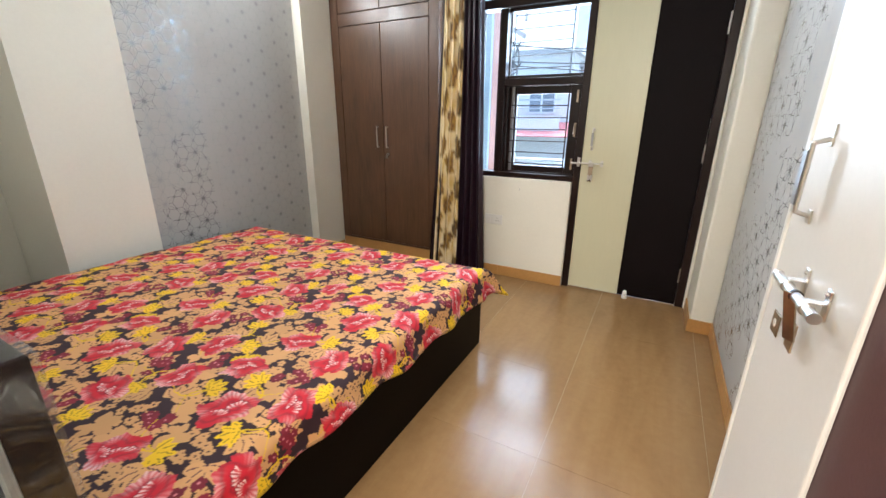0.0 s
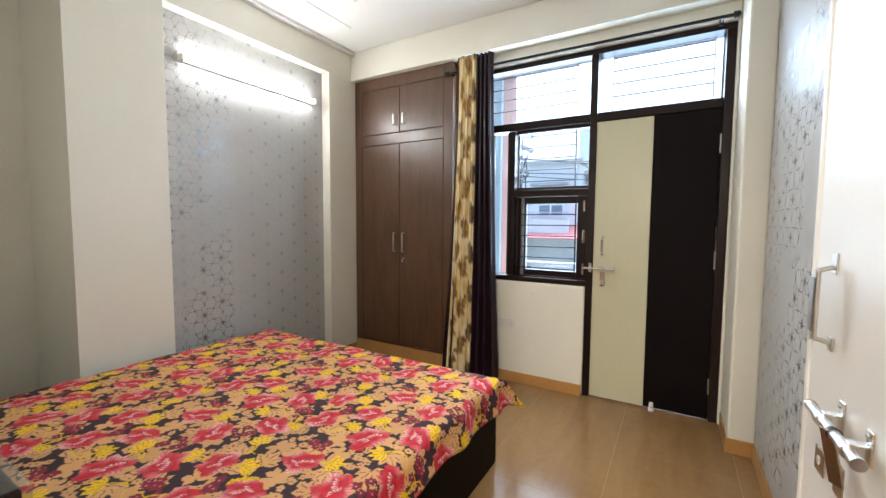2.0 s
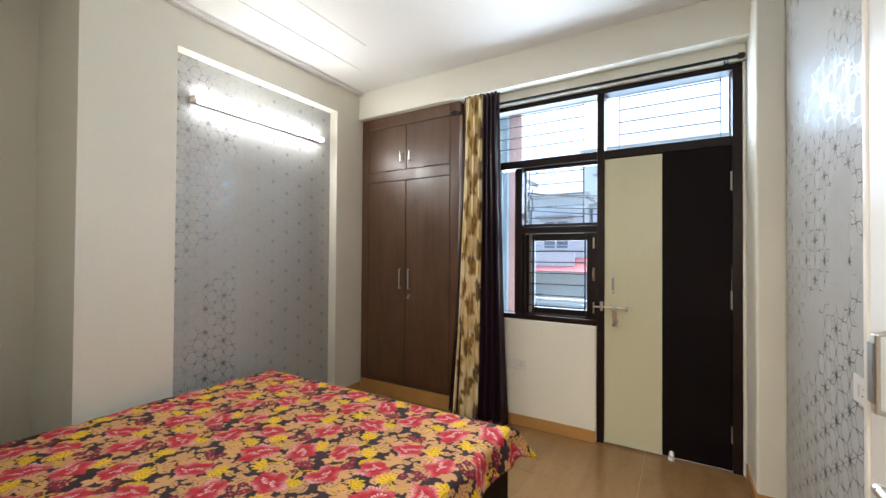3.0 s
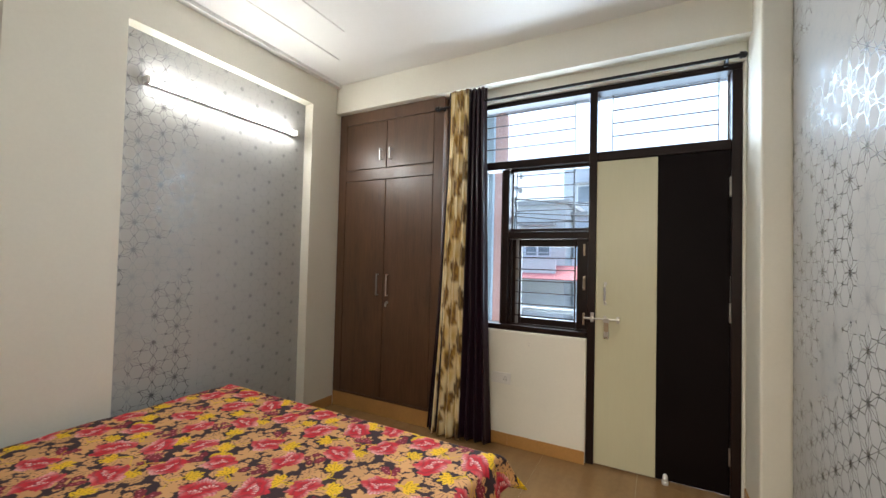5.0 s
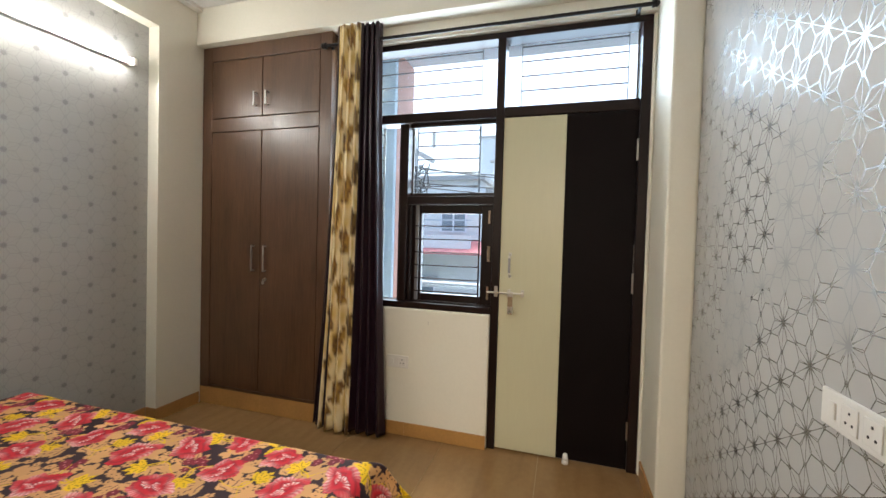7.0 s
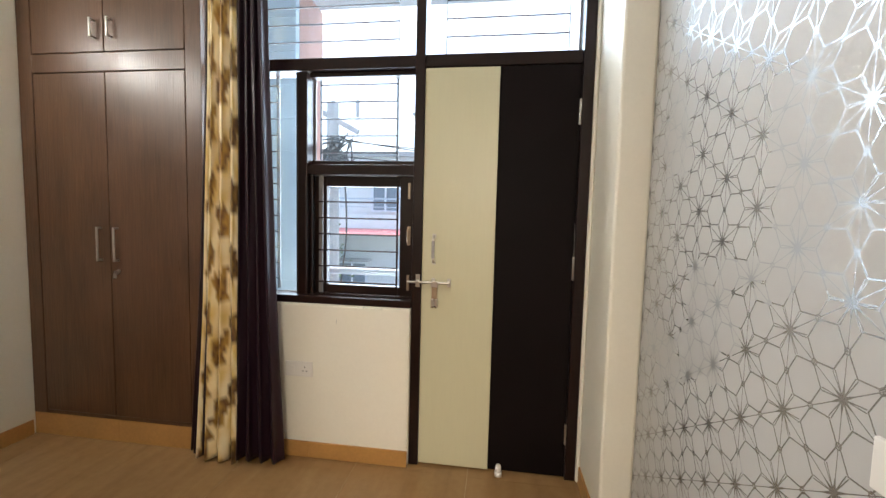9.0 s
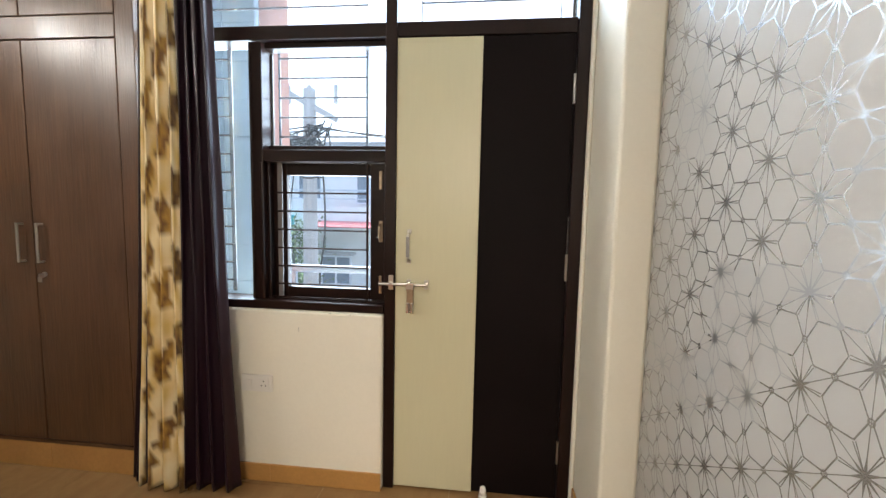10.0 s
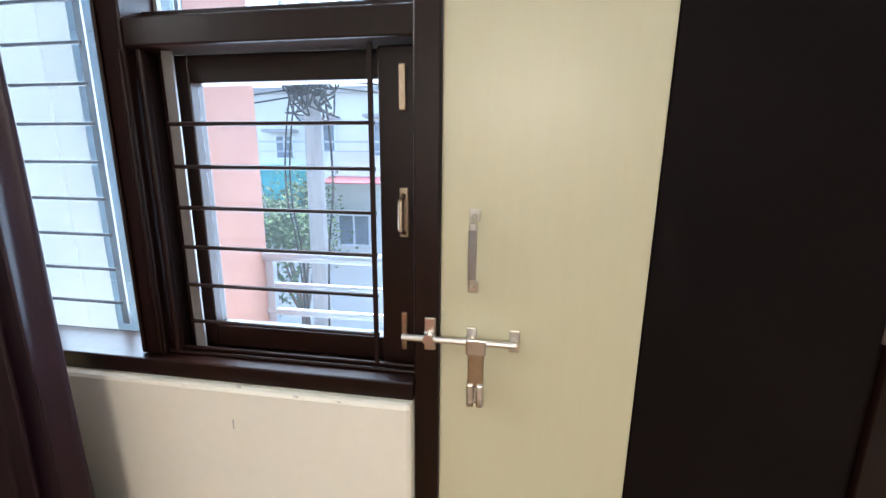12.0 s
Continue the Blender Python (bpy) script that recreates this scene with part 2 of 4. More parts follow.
def glass_mat():
    m, t, p, co = base_mat("window_glass")
    out = t.nodes["Material Output"]
    tr, gl, fr, mx = nd(t, "ShaderNodeBsdfTransparent"), nd(t, "ShaderNodeBsdfGlossy"), nd(t, "ShaderNodeLayerWeight"), nd(t, "ShaderNodeMixShader")
    fr.inputs[0].default_value = 0.5
    tr.inputs[0].default_value = (0.74, 0.84, 0.93, 1)
    gl.inputs["Roughness"].default_value = 0.02
    t.links.new(mth(t, "MULTIPLY_ADD", noise_tex(t, co.outputs["Object"], 3, 3), 0.03, 0.0), gl.inputs["Roughness"])
    t.links.new(mth(t, "MULTIPLY_ADD", mth(t, "POWER", fr.outputs["Facing"], 5.0), 0.5, 0.03), mx.inputs[0])
    # pale blue translucent veil in the panes imitates haze over the street
    haze_veil, md = nd(t, "ShaderNodeBsdfTranslucent"), nd(t, "ShaderNodeMixShader")
    haze_veil.inputs[0].default_value = (0.60, 0.76, 0.92, 1)
    t.links.new(mth(t, "MULTIPLY_ADD", noise_tex(t, co.outputs["Object"], 5, 4), 0.006, 0.003), md.inputs[0])
    t.links.new(tr.outputs[0], md.inputs[1])
    t.links.new(haze_veil.outputs[0], md.inputs[2])
    t.links.new(md.outputs[0], mx.inputs[1])
    t.links.new(gl.outputs[0], mx.inputs[2])
    t.links.new(mx.outputs[0], out.inputs[0])
    return m


def film_mat():
    m, t, p, co = base_mat("clear_plastic_film")
    out = t.nodes["Material Output"]
    tr, gl, df, mx, mx2 = nd(t, "ShaderNodeBsdfTransparent"), nd(t, "ShaderNodeBsdfGlossy"), nd(t, "ShaderNodeBsdfDiffuse"), nd(t, "ShaderNodeMixShader"), nd(t, "ShaderNodeMixShader")
    df.inputs[0].default_value = (0.7, 0.75, 0.75, 1)
    n = noise_tex(t, co.outputs["Object"], 9, 4, 0.6, 1.0)
    b = nd(t, "ShaderNodeBump")
    b.inputs["Strength"].default_value, b.inputs["Distance"].default_value = 0.7, 0.01
    t.links.new(n, b.inputs["Height"])
    t.links.new(b.outputs[0], gl.inputs["Normal"])
    gl.inputs["Roughness"].default_value = 0.12
    t.links.new(ramp(t, n, ((0.46, (0.02, 0.02, 0.02)), (0.74, (0.32, 0.32, 0.32)))), mx.inputs[0])
    t.links.new(tr.outputs[0], mx.inputs[1])
    t.links.new(df.outputs[0], mx.inputs[2])
    mx2.inputs[0].default_value = 0.16
    t.links.new(mx.outputs[0], mx2.inputs[1])
    t.links.new(gl.outputs[0], mx2.inputs[2])
    t.links.new(mx2.outputs[0], out.inputs[0])
    return m


def tube_mat():
    m, t, p, co = base_mat("lit_tube")
    p.inputs["Base Color"].default_value = (0.9, 0.9, 0.9, 1)
    p.inputs["Emission Color"].default_value = (0.94, 0.98, 1.0, 1)
    p.inputs["Emission Strength"].default_value = 12
    return m


def attr_mat(name, rough=0.8, sheen=0.2):
    """Printed cloth: the print is a colour attribute, the weave a fine bump."""
    m, t, p, co = base_mat(name)
    at = nd(t, "ShaderNodeAttribute", attribute_name="print")
    n1 = noise_tex(t, co.outputs["Object"], 500, 2)
    n2 = noise_tex(t, co.outputs["Object"], 7, 4)
    c = mix(t, mth(t, "MULTIPLY", n2, 0.03), at.outputs[0], (0.25, 0.12, 0.08))
    t.links.new(c, p.inputs["Base Color"])
    p.inputs["Roughness"].default_value = rough
    p.inputs["Sheen Weight"].default_value = sheen
    b = nd(t, "ShaderNodeBump")
    b.inputs["Strength"].default_value, b.inputs["Distance"].default_value = 0.25, 0.001
    t.links.new(n1, b.inputs["Height"])
    t.links.new(b.outputs[0], p.inputs["Normal"])
    return m


M_WOOD, M_FLOOR, M_GLASS, M_FILM, M_TUBE = wood_mat(), floor_mat(), glass_mat(), film_mat(), tube_mat()
M_PAPER = wallpaper_mat("silver_lattice_wallpaper", 1.785, 1.552, 2.148, 0.66)
M_PAPER_E = wallpaper_mat("silver_lattice_wallpaper_east", 2.324, 0.951)
M_CLOTH, M_DRAPE = attr_mat("floral_bedspread", 0.8, 0.0), attr_mat("block_print_drape", 0.6, 0.1)

# ---- mesh helpers ----


def box(bm, x0, x1, y0, y1, z0, z1, bev=0.0):
    vs = [bm.verts.new((x, y, z)) for x in (x0, x1) for y in (y0, y1) for z in (z0, z1)]
    fs = [bm.faces.new([vs[i] for i in f]) for f in ((0, 1, 3, 2), (4, 6, 7, 5), (0, 4, 5, 1), (2, 3, 7, 6), (0, 2, 6, 4), (1, 5, 7, 3))]
    if bev:
        es = list({e for f in fs for e in f.edges})
        bmesh.ops.bevel(bm, geom=es, offset=bev, segments=2, profile=0.5, affect="EDGES")


def rod(bm, a, b, r, seg=12, r2=None):
    a, b = Vector(a), Vector(b)
    d = b - a
    m = Matrix.Translation((a + b) / 2) @ d.to_track_quat("Z", "Y").to_matrix().to_4x4()
    bmesh.ops.create_cone(bm, cap_ends=True, segments=seg, radius1=r, radius2=r if r2 is None else r2, depth=d.length, matrix=m)


def ball(bm, c, r, s=(1, 1, 1), seg=12):
    bmesh.ops.create_uvsphere(bm, u_segments=seg, v_segments=max(6, seg // 2), radius=r, matrix=Matrix.Translation(c) @ Matrix.Diagonal((*s, 1)))


def mesh_of(name, bm, mat, smooth=False):
    me = bpy.data.meshes.new(name)
    bmesh.ops.recalc_face_normals(bm, faces=bm.faces)
    bm.to_mesh(me)
    bm.free()
    if mat:
        me.materials.append(mat)
    if smooth:
        me.shade_smooth()
    return me


def part(name, bm, mat, parent=None, label="", smooth=False):
    ob = new(name, mesh_of(name, bm, mat, smooth))
    if parent is not None:
        ob.parent = parent
    if label:
        tagged(ob, label=label)
    return ob


def boxes(name, mat, parent, specs, label="", bev=0.002):
    bm = bmesh.new()
    for s in specs:
        box(bm, *s, bev)
    return part(name, bm, mat, parent, label)


def thing(name, label, category, at=(0, 0, 0), group="", kind=""):
    e = new(name)
    e.location = at
    e.empty_display_size = 0.1
    tagged(e, label, category, group, kind)
    return e


def setting(name, mat, specs, label="", bev=0.0, category=""):
    bm = bmesh.new()
    for s in specs:
        box(bm, *s, bev)
    ob = part(name, bm, mat, None)
    return tagged(ob, label, category, kind="structure")


def grid_mesh(name, P, mat, colors=None, smooth=True, parent=None, label="", closed_thick=0.0):
    """A sheet from an array of places (rows, columns, 3), with a colour for each corner."""
    n, k, _ = P.shape
    idx = np.arange(n * k).reshape(n, k)
    F = np.stack([idx[:-1, :-1], idx[:-1, 1:], idx[1:, 1:], idx[1:, :-1]], -1).reshape(-1, 4)
    me = bpy.data.meshes.new(name)
    me.from_pydata(P.reshape(-1, 3).tolist(), [], F.tolist())
    me.materials.append(mat)
    if colors is not None:
        at = me.color_attributes.new("print", "FLOAT_COLOR", "POINT")
        rgba = np.ones((n * k, 4))
        rgba[:, :3] = colors.reshape(-1, 3)
        at.data.foreach_set("color", rgba.ravel())
    if smooth:
        me.shade_smooth()
    ob = new(name, me)
    if parent is not None:
        ob.parent = parent
    if label:
        tagged(ob, label=label)
    if closed_thick:
        md = ob.modifiers.new("thickness", "SOLIDIFY")
        md.thickness, md.offset = closed_thick, -1
    return ob


# ---- structure ----
XW, XE, YN, ZC = -2.295, 0.965, 3.46, 2.98          # west and east wall, north wall, ceiling
YS = 0.34                                            # south wall
NB = -2.388                                          # back of the niche
BEAM_Y, BEAM_Z = 3.345, 2.715

floor = setting("floor", M_GROUT, [(-3.1, 1.4, -2.6, 3.62, -0.2, -0.0015)], "tan polished wood-look floor tiles, clean and glossy")
setting("wall_west", M_WALL, [
    (-3.1, -2.95, YS - 0.2, 1.18, 0, ZC + 0.1),
    (-3.1, XW, 1.18, 1.67, 0, ZC + 0.1),
    (-3.1, NB - 0.004, 1.67, 3.055, 0, 2.71),
    (-3.1, XW, 1.67, 3.055, 2.71, ZC + 0.1),
    (-3.1, XW, 3.055, 4.05, 0, ZC + 0.1)], "off-white painted wall with a shallow recess")
setting("wall_east", M_WALL, [(XE + 0.004, 1.2, 0.2, 3.7, 0, ZC + 0.1)], "off-white painted wall behind silver wallpaper")
setting("wall_north", M_WALL, [
    (-1.15, -0.052, YN, 3.62, 0, 0.852),
    (-1.15, 0.838, YN, 3.7, 2.612, ZC + 0.1),
    (0.838, XE + 0.004, 3.12, 3.7, 0, ZC + 0.1),
    (0.8185, 0.8378, 3.472, 3.62, 0, 2.6115),
    (XW, -1.17, 3.76, 3.86, 0, ZC + 0.1),
    (-1.169, -1.151, 3.47, 3.76, 0, ZC + 0.1)], "cream painted wall below and above the window", bev=0.011)
setting("beam", M_WALL, [(XW, 0.838, BEAM_Y, YN - 0.001, BEAM_Z, ZC), (XW, -1.17, YN, 3.76, BEAM_Z, ZC)], "cream painted ceiling beam above the wardrobe and window")
setting("wall_south", M_WALL, [(-3.1, -0.08, 0.19, YS, 0, ZC + 0.1), (-0.08, 0.80, 0.19, YS, 2.14, ZC + 0.1), (0.80, 1.2, 0.19, YS, 0, ZC + 0.1)], "off-white painted wall around the entrance")
setting("wall_hall", M_WALL, [(-2.2, -2.0, -2.6, 0.19, 0, ZC + 0.1), (1.3, 1.4, -2.6, 0.19, 0, ZC + 0.1), (-2.2, 1.4, -2.7, -2.6, 0, ZC + 0.1)], "plain off-white hall walls")


def ceiling():
    bm = bmesh.new()
    box(bm, -3.1, 1.4, -2.7, 4.1, ZC + 0.012, ZC + 0.14)
    g = 0.007
    xa, xb = -1.925, -1.605
    for x0, x1, y0, y1 in ((-2.24, xa - g, YS, 2.97), (xa + g, xb - g, YS, 2.68), (xb + g, XE, YS, 2.68), (xa + g, XE, 2.68, 2.97), (-2.24, XE, 2.97, BEAM_Y - 0.001), (-3.1, 1.4, -2.7, YS - 0.001)):
        box(bm, x0, x1, y0, y1, ZC, ZC + 0.012)
    box(bm, XW, -2.241, YS, BEAM_Y - 0.001, ZC - 0.028, ZC + 0.012)
    return tagged(part("ceiling", bm, M_CEIL), "white gypsum ceiling with two thin dark grooves", kind="structure")


ceiling()
tagged(grid_mesh("wallpaper_west", np.array([[[NB, 1.672, 0.0], [NB, 1.672, 2.709]], [[NB, 3.054, 0.0], [NB, 3.054, 2.709]]]), M_PAPER, smooth=False), "silver star lattice wallpaper in the wall recess", kind="structure")
tagged(grid_mesh("wallpaper_east", np.array([[[XE, 0.4, 0.0], [XE, 0.4, ZC]], [[XE, 3.119, 0.0], [XE, 3.119, ZC]]]), M_PAPER_E, smooth=False), "silver star lattice wallpaper", kind="structure")

H = 0.088
base = tagged(new("baseboard"), "orange-brown tile skirting", kind="structure")
skirts = [(-1.15, -0.055, YN - 0.010, YN - 0.001, 0.001, H), (0.828, 0.838, 3.112, 3.49, 0.001, H), (0.828, XE, 3.109, 3.119, 0.001, H), (XE - 0.011, XE - 0.001, 0.5, 3.108, 0.001, H),
          (XW + 0.001, XW + 0.011, 3.055, 3.39, 0.001, H), (NB + 0.001, NB + 0.011, 1.68, 3.045, 0.001, H), (NB + 0.012, XW + 0.011, 3.044, 3.054, 0.001, H),
          (XW + 0.001, XW + 0.011, 1.18, 1.67, 0.001, H), (XW, -1.17, 3.405, 3.415, 0.001, 0.13)]
for s in skirts:
    horiz = (s[1] - s[0]) > (s[3] - s[2])
    L0, L1 = (s[0], s[1]) if horiz else (s[2], s[3])
    n = max(1, round((L1 - L0) / 0.45))
    for i in range(n):
        a, b = L0 + (L1 - L0) * i / n + (0.001 if i else 0), L0 + (L1 - L0) * (i + 1) / n
        q = (a, b, *s[2:]) if horiz else (s[0], s[1], a, b, *s[4:])
        boxes("skirting_tile", M_SKIRT, base, [q], bev=0.0015)

# ---- window and door frame ----
FY0, FY1 = 3.50, 3.61
XL = -1.148
win = tagged(new("window_1"), "dark brown painted wooden window frame with barred panes", kind="structure")


def bar_member(name, *s):
    return boxes(name, M_FRAME, win, [s], bev=0.004)


bar_member("frame_head", XL, 0.818, FY0 - 0.01, FY1, 2.572, 2.61)
bar_member("frame_transom", XL, 0.765, FY0, FY1, 2.088, 2.150)
bar_member("frame_sill", XL, -0.053, FY0 - 0.022, FY1, 0.8525, 0.892)
bar_member("frame_mullion", -0.0525, -0.002, FY0 - 0.015, FY1, 0.0, 2.571)
bar_member("frame_mullion", -0.700, -0.6375, FY0, FY1, 0.893, 2.082)
bar_member("frame_rail", -0.637, -0.053, FY0 + 0.002, FY1, 1.546, 1.600)
bar_member("frame_bead", -0.637, -0.053, FY0 + 0.05, FY1 - 0.02, 1.6005, 1.626)
bar_member("frame_bead", -0.637, -0.053, FY0 + 0.03, FY1 - 0.02, 2.062, 2.0875)
bar_member("frame_jamb", 0.766, 0.818, FY0 - 0.01, FY1, 0.0, 2.571)
bar_member("frame_jamb", XL, XL + 0.05, FY0, FY1, 0.893, 2.571)
bar_member("glazing_bead", -0.637, -0.625, FY0 + 0.03, FY1, 0.893, 1.545)
bar_member("frame_rib", -0.652, -0.6395, FY0 - 0.006, FY0 - 0.0005, 0.897, 1.54)
bar_member("frame_rib", -0.693, -0.684, FY0 - 0.006, FY0 - 0.0005, 0.897, 2.08)
bar_member("glazing_bead", -0.624, -0.612, FY0 + 0.012, FY0 + 0.028, 0.893, 1.545)
bar_member("sill_track", -0.639, -0.053, FY0 + 0.012, FY0 + 0.018, 0.8925, 0.901)
bar_member("sill_track", -0.639, -0.053, FY0 + 0.03, FY0 + 0.037, 0.8925, 0.905)

# opening sash
sash = thing("casement_window", "dark brown wooden casement with clear glass, closed", "window", (-0.34, 3.56, 0.93))
o = Matrix.Translation((0.34, -3.56, -0.93))


def sp(name, mat, specs, label="", bev=0.003):
    ob = boxes(name, mat, sash, specs, label, bev)
    ob.matrix_basis = o
    return ob


sp("sash_stile", M_FRAME, [(-0.6235, -0.554, 3.565, 3.605, 0.894, 1.5445)])
sp("sash_stile", M_FRAME, [(-0.135, -0.0545, 3.545, 3.605, 0.894, 1.5445)])
sp("sash_rail", M_FRAME, [(-0.553, -0.136, 3.565, 3.605, 1.489, 1.5445)])
sp("sash_rail", M_FRAME, [(-0.553, -0.136, 3.565, 3.605, 0.894, 0.947)])
sp("glass_pane", M_GLASS, [(-0.553, -0.136, 3.586, 3.590, 0.9475, 1.4885)], bev=0)
for z in (1.425, 0.935):
    sp("hinge", M_BRASS, [(-0.092, -0.078, 3.536, 3.545, z, z + 0.085)], "small brushed steel hinge")
hb = bmesh.new()
box(hb, -0.093, -0.075, 3.539, 3.545, 1.18, 1.28, 0.002)
rod(hb, (-0.084, 3.538, 1.265), (-0.084, 3.515, 1.255), 0.005)
rod(hb, (-0.084, 3.515, 1.255), (-0.084, 3.512, 1.200), 0.006)
rod(hb, (-0.084, 3.512, 1.200), (-0.084, 3.538, 1.190), 0.005)
hob = part("latch_handle", hb, M_BRASS, sash, "small steel window handle")
hob.matrix_basis = o

# security bars
bars = thing("window_bars", "dark painted steel security bars across the window", "window grille", (-0.4, 3.58, 0.9))
ob_ = Matrix.Translation((0.4, -3.58, -0.9))


def bp(name, bm, mat=M_GRILL, label=""):
    ob = part(name, bm, mat, bars, label)
    ob.matrix_basis = ob_
    return ob


def hbar(x0, x1, y, z, r=0.0045):
    bm = bmesh.new()
    rod(bm, (x0, y, z), (x1, y, z), r, 8)
    bp("horizontal_bar", bm)


def vbar(x, y, z0, z1, w=0.011, mat=M_GRILL):
    bm = bmesh.new()
    box(bm, x - w, x + w, y - 0.003, y + 0.003, z0, z1, 0.001)
    bp("upright_bar", bm, mat)


for i in range(6):
    hbar(-0.592, -0.14, 3.535, 0.966 + i * 0.0875)
vbar(-0.145, 3.530, 0.893, 1.546, 0.005)
vbar(-0.575, 3.538, 0.893, 1.546, 0.012, M_FLAT)
for i in range(5):
    hbar(-0.618, -0.177, 3.625, 1.680 + i * 0.0928)
vbar(-0.618, 3.63, 1.60, 2.10, 0.005, M_FLAT)
vbar(-0.177, 3.63, 1.60, 2.10, 0.007, M_FLAT)
for i in range(13):
    hbar(XL + 0.05, -0.875, 3.625, 0.959 + i * 0.0911)
vbar(-0.875, 3.63, 0.90, 2.10, 0.010, M_FLAT)
for i in range(4):
    hbar(XL + 0.05, -0.175, 3.625, 2.286 + i * 0.093)
    hbar(0.083, 0.714, 3.625, 2.286 + i * 0.093)
for x in (-0.175, 0.083, 0.714):
    vbar(x, 3.63, 2.10, 2.60, 0.003, M_FLAT)

for (x0, x1, z0, z1) in ((XL + 0.051, -0.701, 0.893, 2.087), (-0.637, -0.053, 1.601, 2.087), (XL + 0.051, -0.053, 2.151, 2.571), (-0.001, 0.765, 2.151, 2.571)):
    g = boxes("window_pane", M_GLASS, win, [(x0, x1, 3.597, 3.601, z0, z1)], bev=0)
    g.visible_shadow = False
for c in sash.children:
    if c.name.startswith("glass_pane"):
        c.visible_shadow = False
g = boxes("glazing_bead", M_FLAT, win, [(-0.637, -0.628, 3.585, 3.5965, 1.627, 2.061), (-0.065, -0.053, 3.585, 3.5965, 1.627, 2.061), (0.755, 0.765, 3.585, 3.596, 2.151, 2.571)], "pale bead around the glass", bev=0.001)

# ---- balcony door ----


def door_hardware(owner, place, side=1):
    """Bow handle, sliding bolt with padlock, all as parts of the door."""
    bm = bmesh.new()
    for z in (0.0, 0.135):
        box(bm, -0.010, 0.010, -0.005, 0, z - 0.012, z + 0.012, 0.002)
        rod(bm, (0, -0.004, z), (0, -0.03, z + (0.012 if z == 0 else -0.012)), 0.005, 8)
    box(bm, -0.007, 0.007, -0.036, -0.028, 0.010, 0.125, 0.003)
    h = part("door_handle", bm, M_STEEL, owner, "brushed steel bow handle")
    h.matrix_basis = place @ Matrix.Translation((0, 0, 0.105))
    bm = bmesh.new()
    box(bm, -0.0075, 0.0075, -0.039, -0.0365, 0.022, 0.113, 0.001)
    part("grip", bm, M_STEEL2, h, "darker grey grip inlay")
    bm = bmesh.new()
    rod(bm, (-0.135 * side, -0.022, 0), (0.085 * side, -0.022, 0), 0.0068, 12)
    for x in (0.0, 0.082):
        box(bm, x * side - 0.010, x * side + 0.010, -0.006, 0, -0.022, 0.022, 0.002)
        rod(bm, (x * side, -0.005, 0), (x * side, -0.024, 0), 0.009, 8)
    bolt = part("sliding_bolt", bm, M_STEEL, owner, "steel sliding bolt")
    bolt.matrix_basis = place
    return bolt


door = thing("balcony_door", "closed flush door in cream laminate with a wide near-black panel, bolted and padlocked", "door", (0.385, 3.52, 0))
od = Matrix.Translation((-0.385, -3.52, 0))


def dp(name, mat, specs, label="", bev=0.003):
    ob = boxes(name, mat, door, specs, label, bev)
    ob.matrix_basis = od
    return ob


dp("door_core", M_DARK, [(0.001, 0.765, 3.505, 3.54, 0.008, 2.087)], "near-black laminated leaf")
dp("cream_panel", M_CREAM, [(-0.001, 0.3725, 3.492, 3.505, 0.012, 2.080)], "cream laminate strip with a rounded edge", 0.004)
dp("dark_panel", M_DARK, [(0.375, 0.756, 3.499, 3.505, 0.02, 2.080)], "near-black laminate panel")
for z, l, w in ((1.797, 0.122, 0.005), (1.157, 0.16, 0.0005), (1.035, 0.118, 0.005), (0.185, 0.106, 0.004)):
    bm = bmesh.new()
    rod(bm, (0.762, 3.496, z), (0.762, 3.496, z + l), w, 8)
    box(bm, 0.761 - w, 0.761 + 0.5 * w, 3.499, 3.503, z, z + l)
    h = part("door_hinge", bm, M_STEEL, door, "thin steel hinge")
    h.matrix_basis = od
door_hardware(door, od @ Matrix.Translation((0.062, 3.492, 0.995)))
bm = bmesh.new()
box(bm, -0.030, -0.008, 3.478, 3.485, 0.968, 1.035, 0.002)
rod(bm, (-0.02, 3.462, 0.995), (-0.02, 3.485, 0.995), 0.011, 10)
keep = part("bolt_keep", bm, M_STEEL, door, "steel bolt keep on the jamb")
keep.matrix_basis = od
bm = bmesh.new()
box(bm, 0.058, 0.088, 3.462, 3.466, 0.905, 0.992, 0.002)
hasp = part("hasp", bm, M_BRASS, door, "folded steel hasp strip")
hasp.matrix_basis = od
bm = bmesh.new()
box(bm, 0.057, 0.071, 3.456, 3.484, 0.866, 0.914, 0.003)
box(bm, 0.075, 0.089, 3.456, 3.484, 0.866, 0.914, 0.003)
box(bm, 0.056, 0.090, 3.467, 3.485, 0.868, 0.912, 0.003)
rod(bm, (0.064, 3.476, 0.91), (0.064, 3.476, 0.935), 0.003, 8)
rod(bm, (0.082, 3.476, 0.91), (0.082, 3.476, 0.935), 0.003, 8)
rod(bm, (0.062, 3.476, 0.935), (0.084, 3.476, 0.935), 0.003, 8)
lock = part("padlock", bm, M_STEEL, door, "small shut steel padlock")
lock.matrix_basis = od

bm = bmesh.new()
box(bm, 0.054, 0.092, 3.455, 3.461, 0.974, 1.006, 0.003)
cap = part("hasp_cap", bm, M_STEEL, door, "bright steel cap of the hasp over the bolt")
cap.matrix_basis = od

stop = thing("door_stop", "small white door stopper on the floor against the door", "door stop", (0.428, 3.47, 0))
bm = bmesh.new()
rod(bm, (0, 0, 0), (0, 0, 0.022), 0.019, 16)
rod(bm, (0, 0, 0.022), (0, 0, 0.05), 0.016, 16, 0.014)
ball(bm, (0, 0, 0.05), 0.014, seg=14)
part("stopper", bm, M_WHITE, stop, smooth=True)

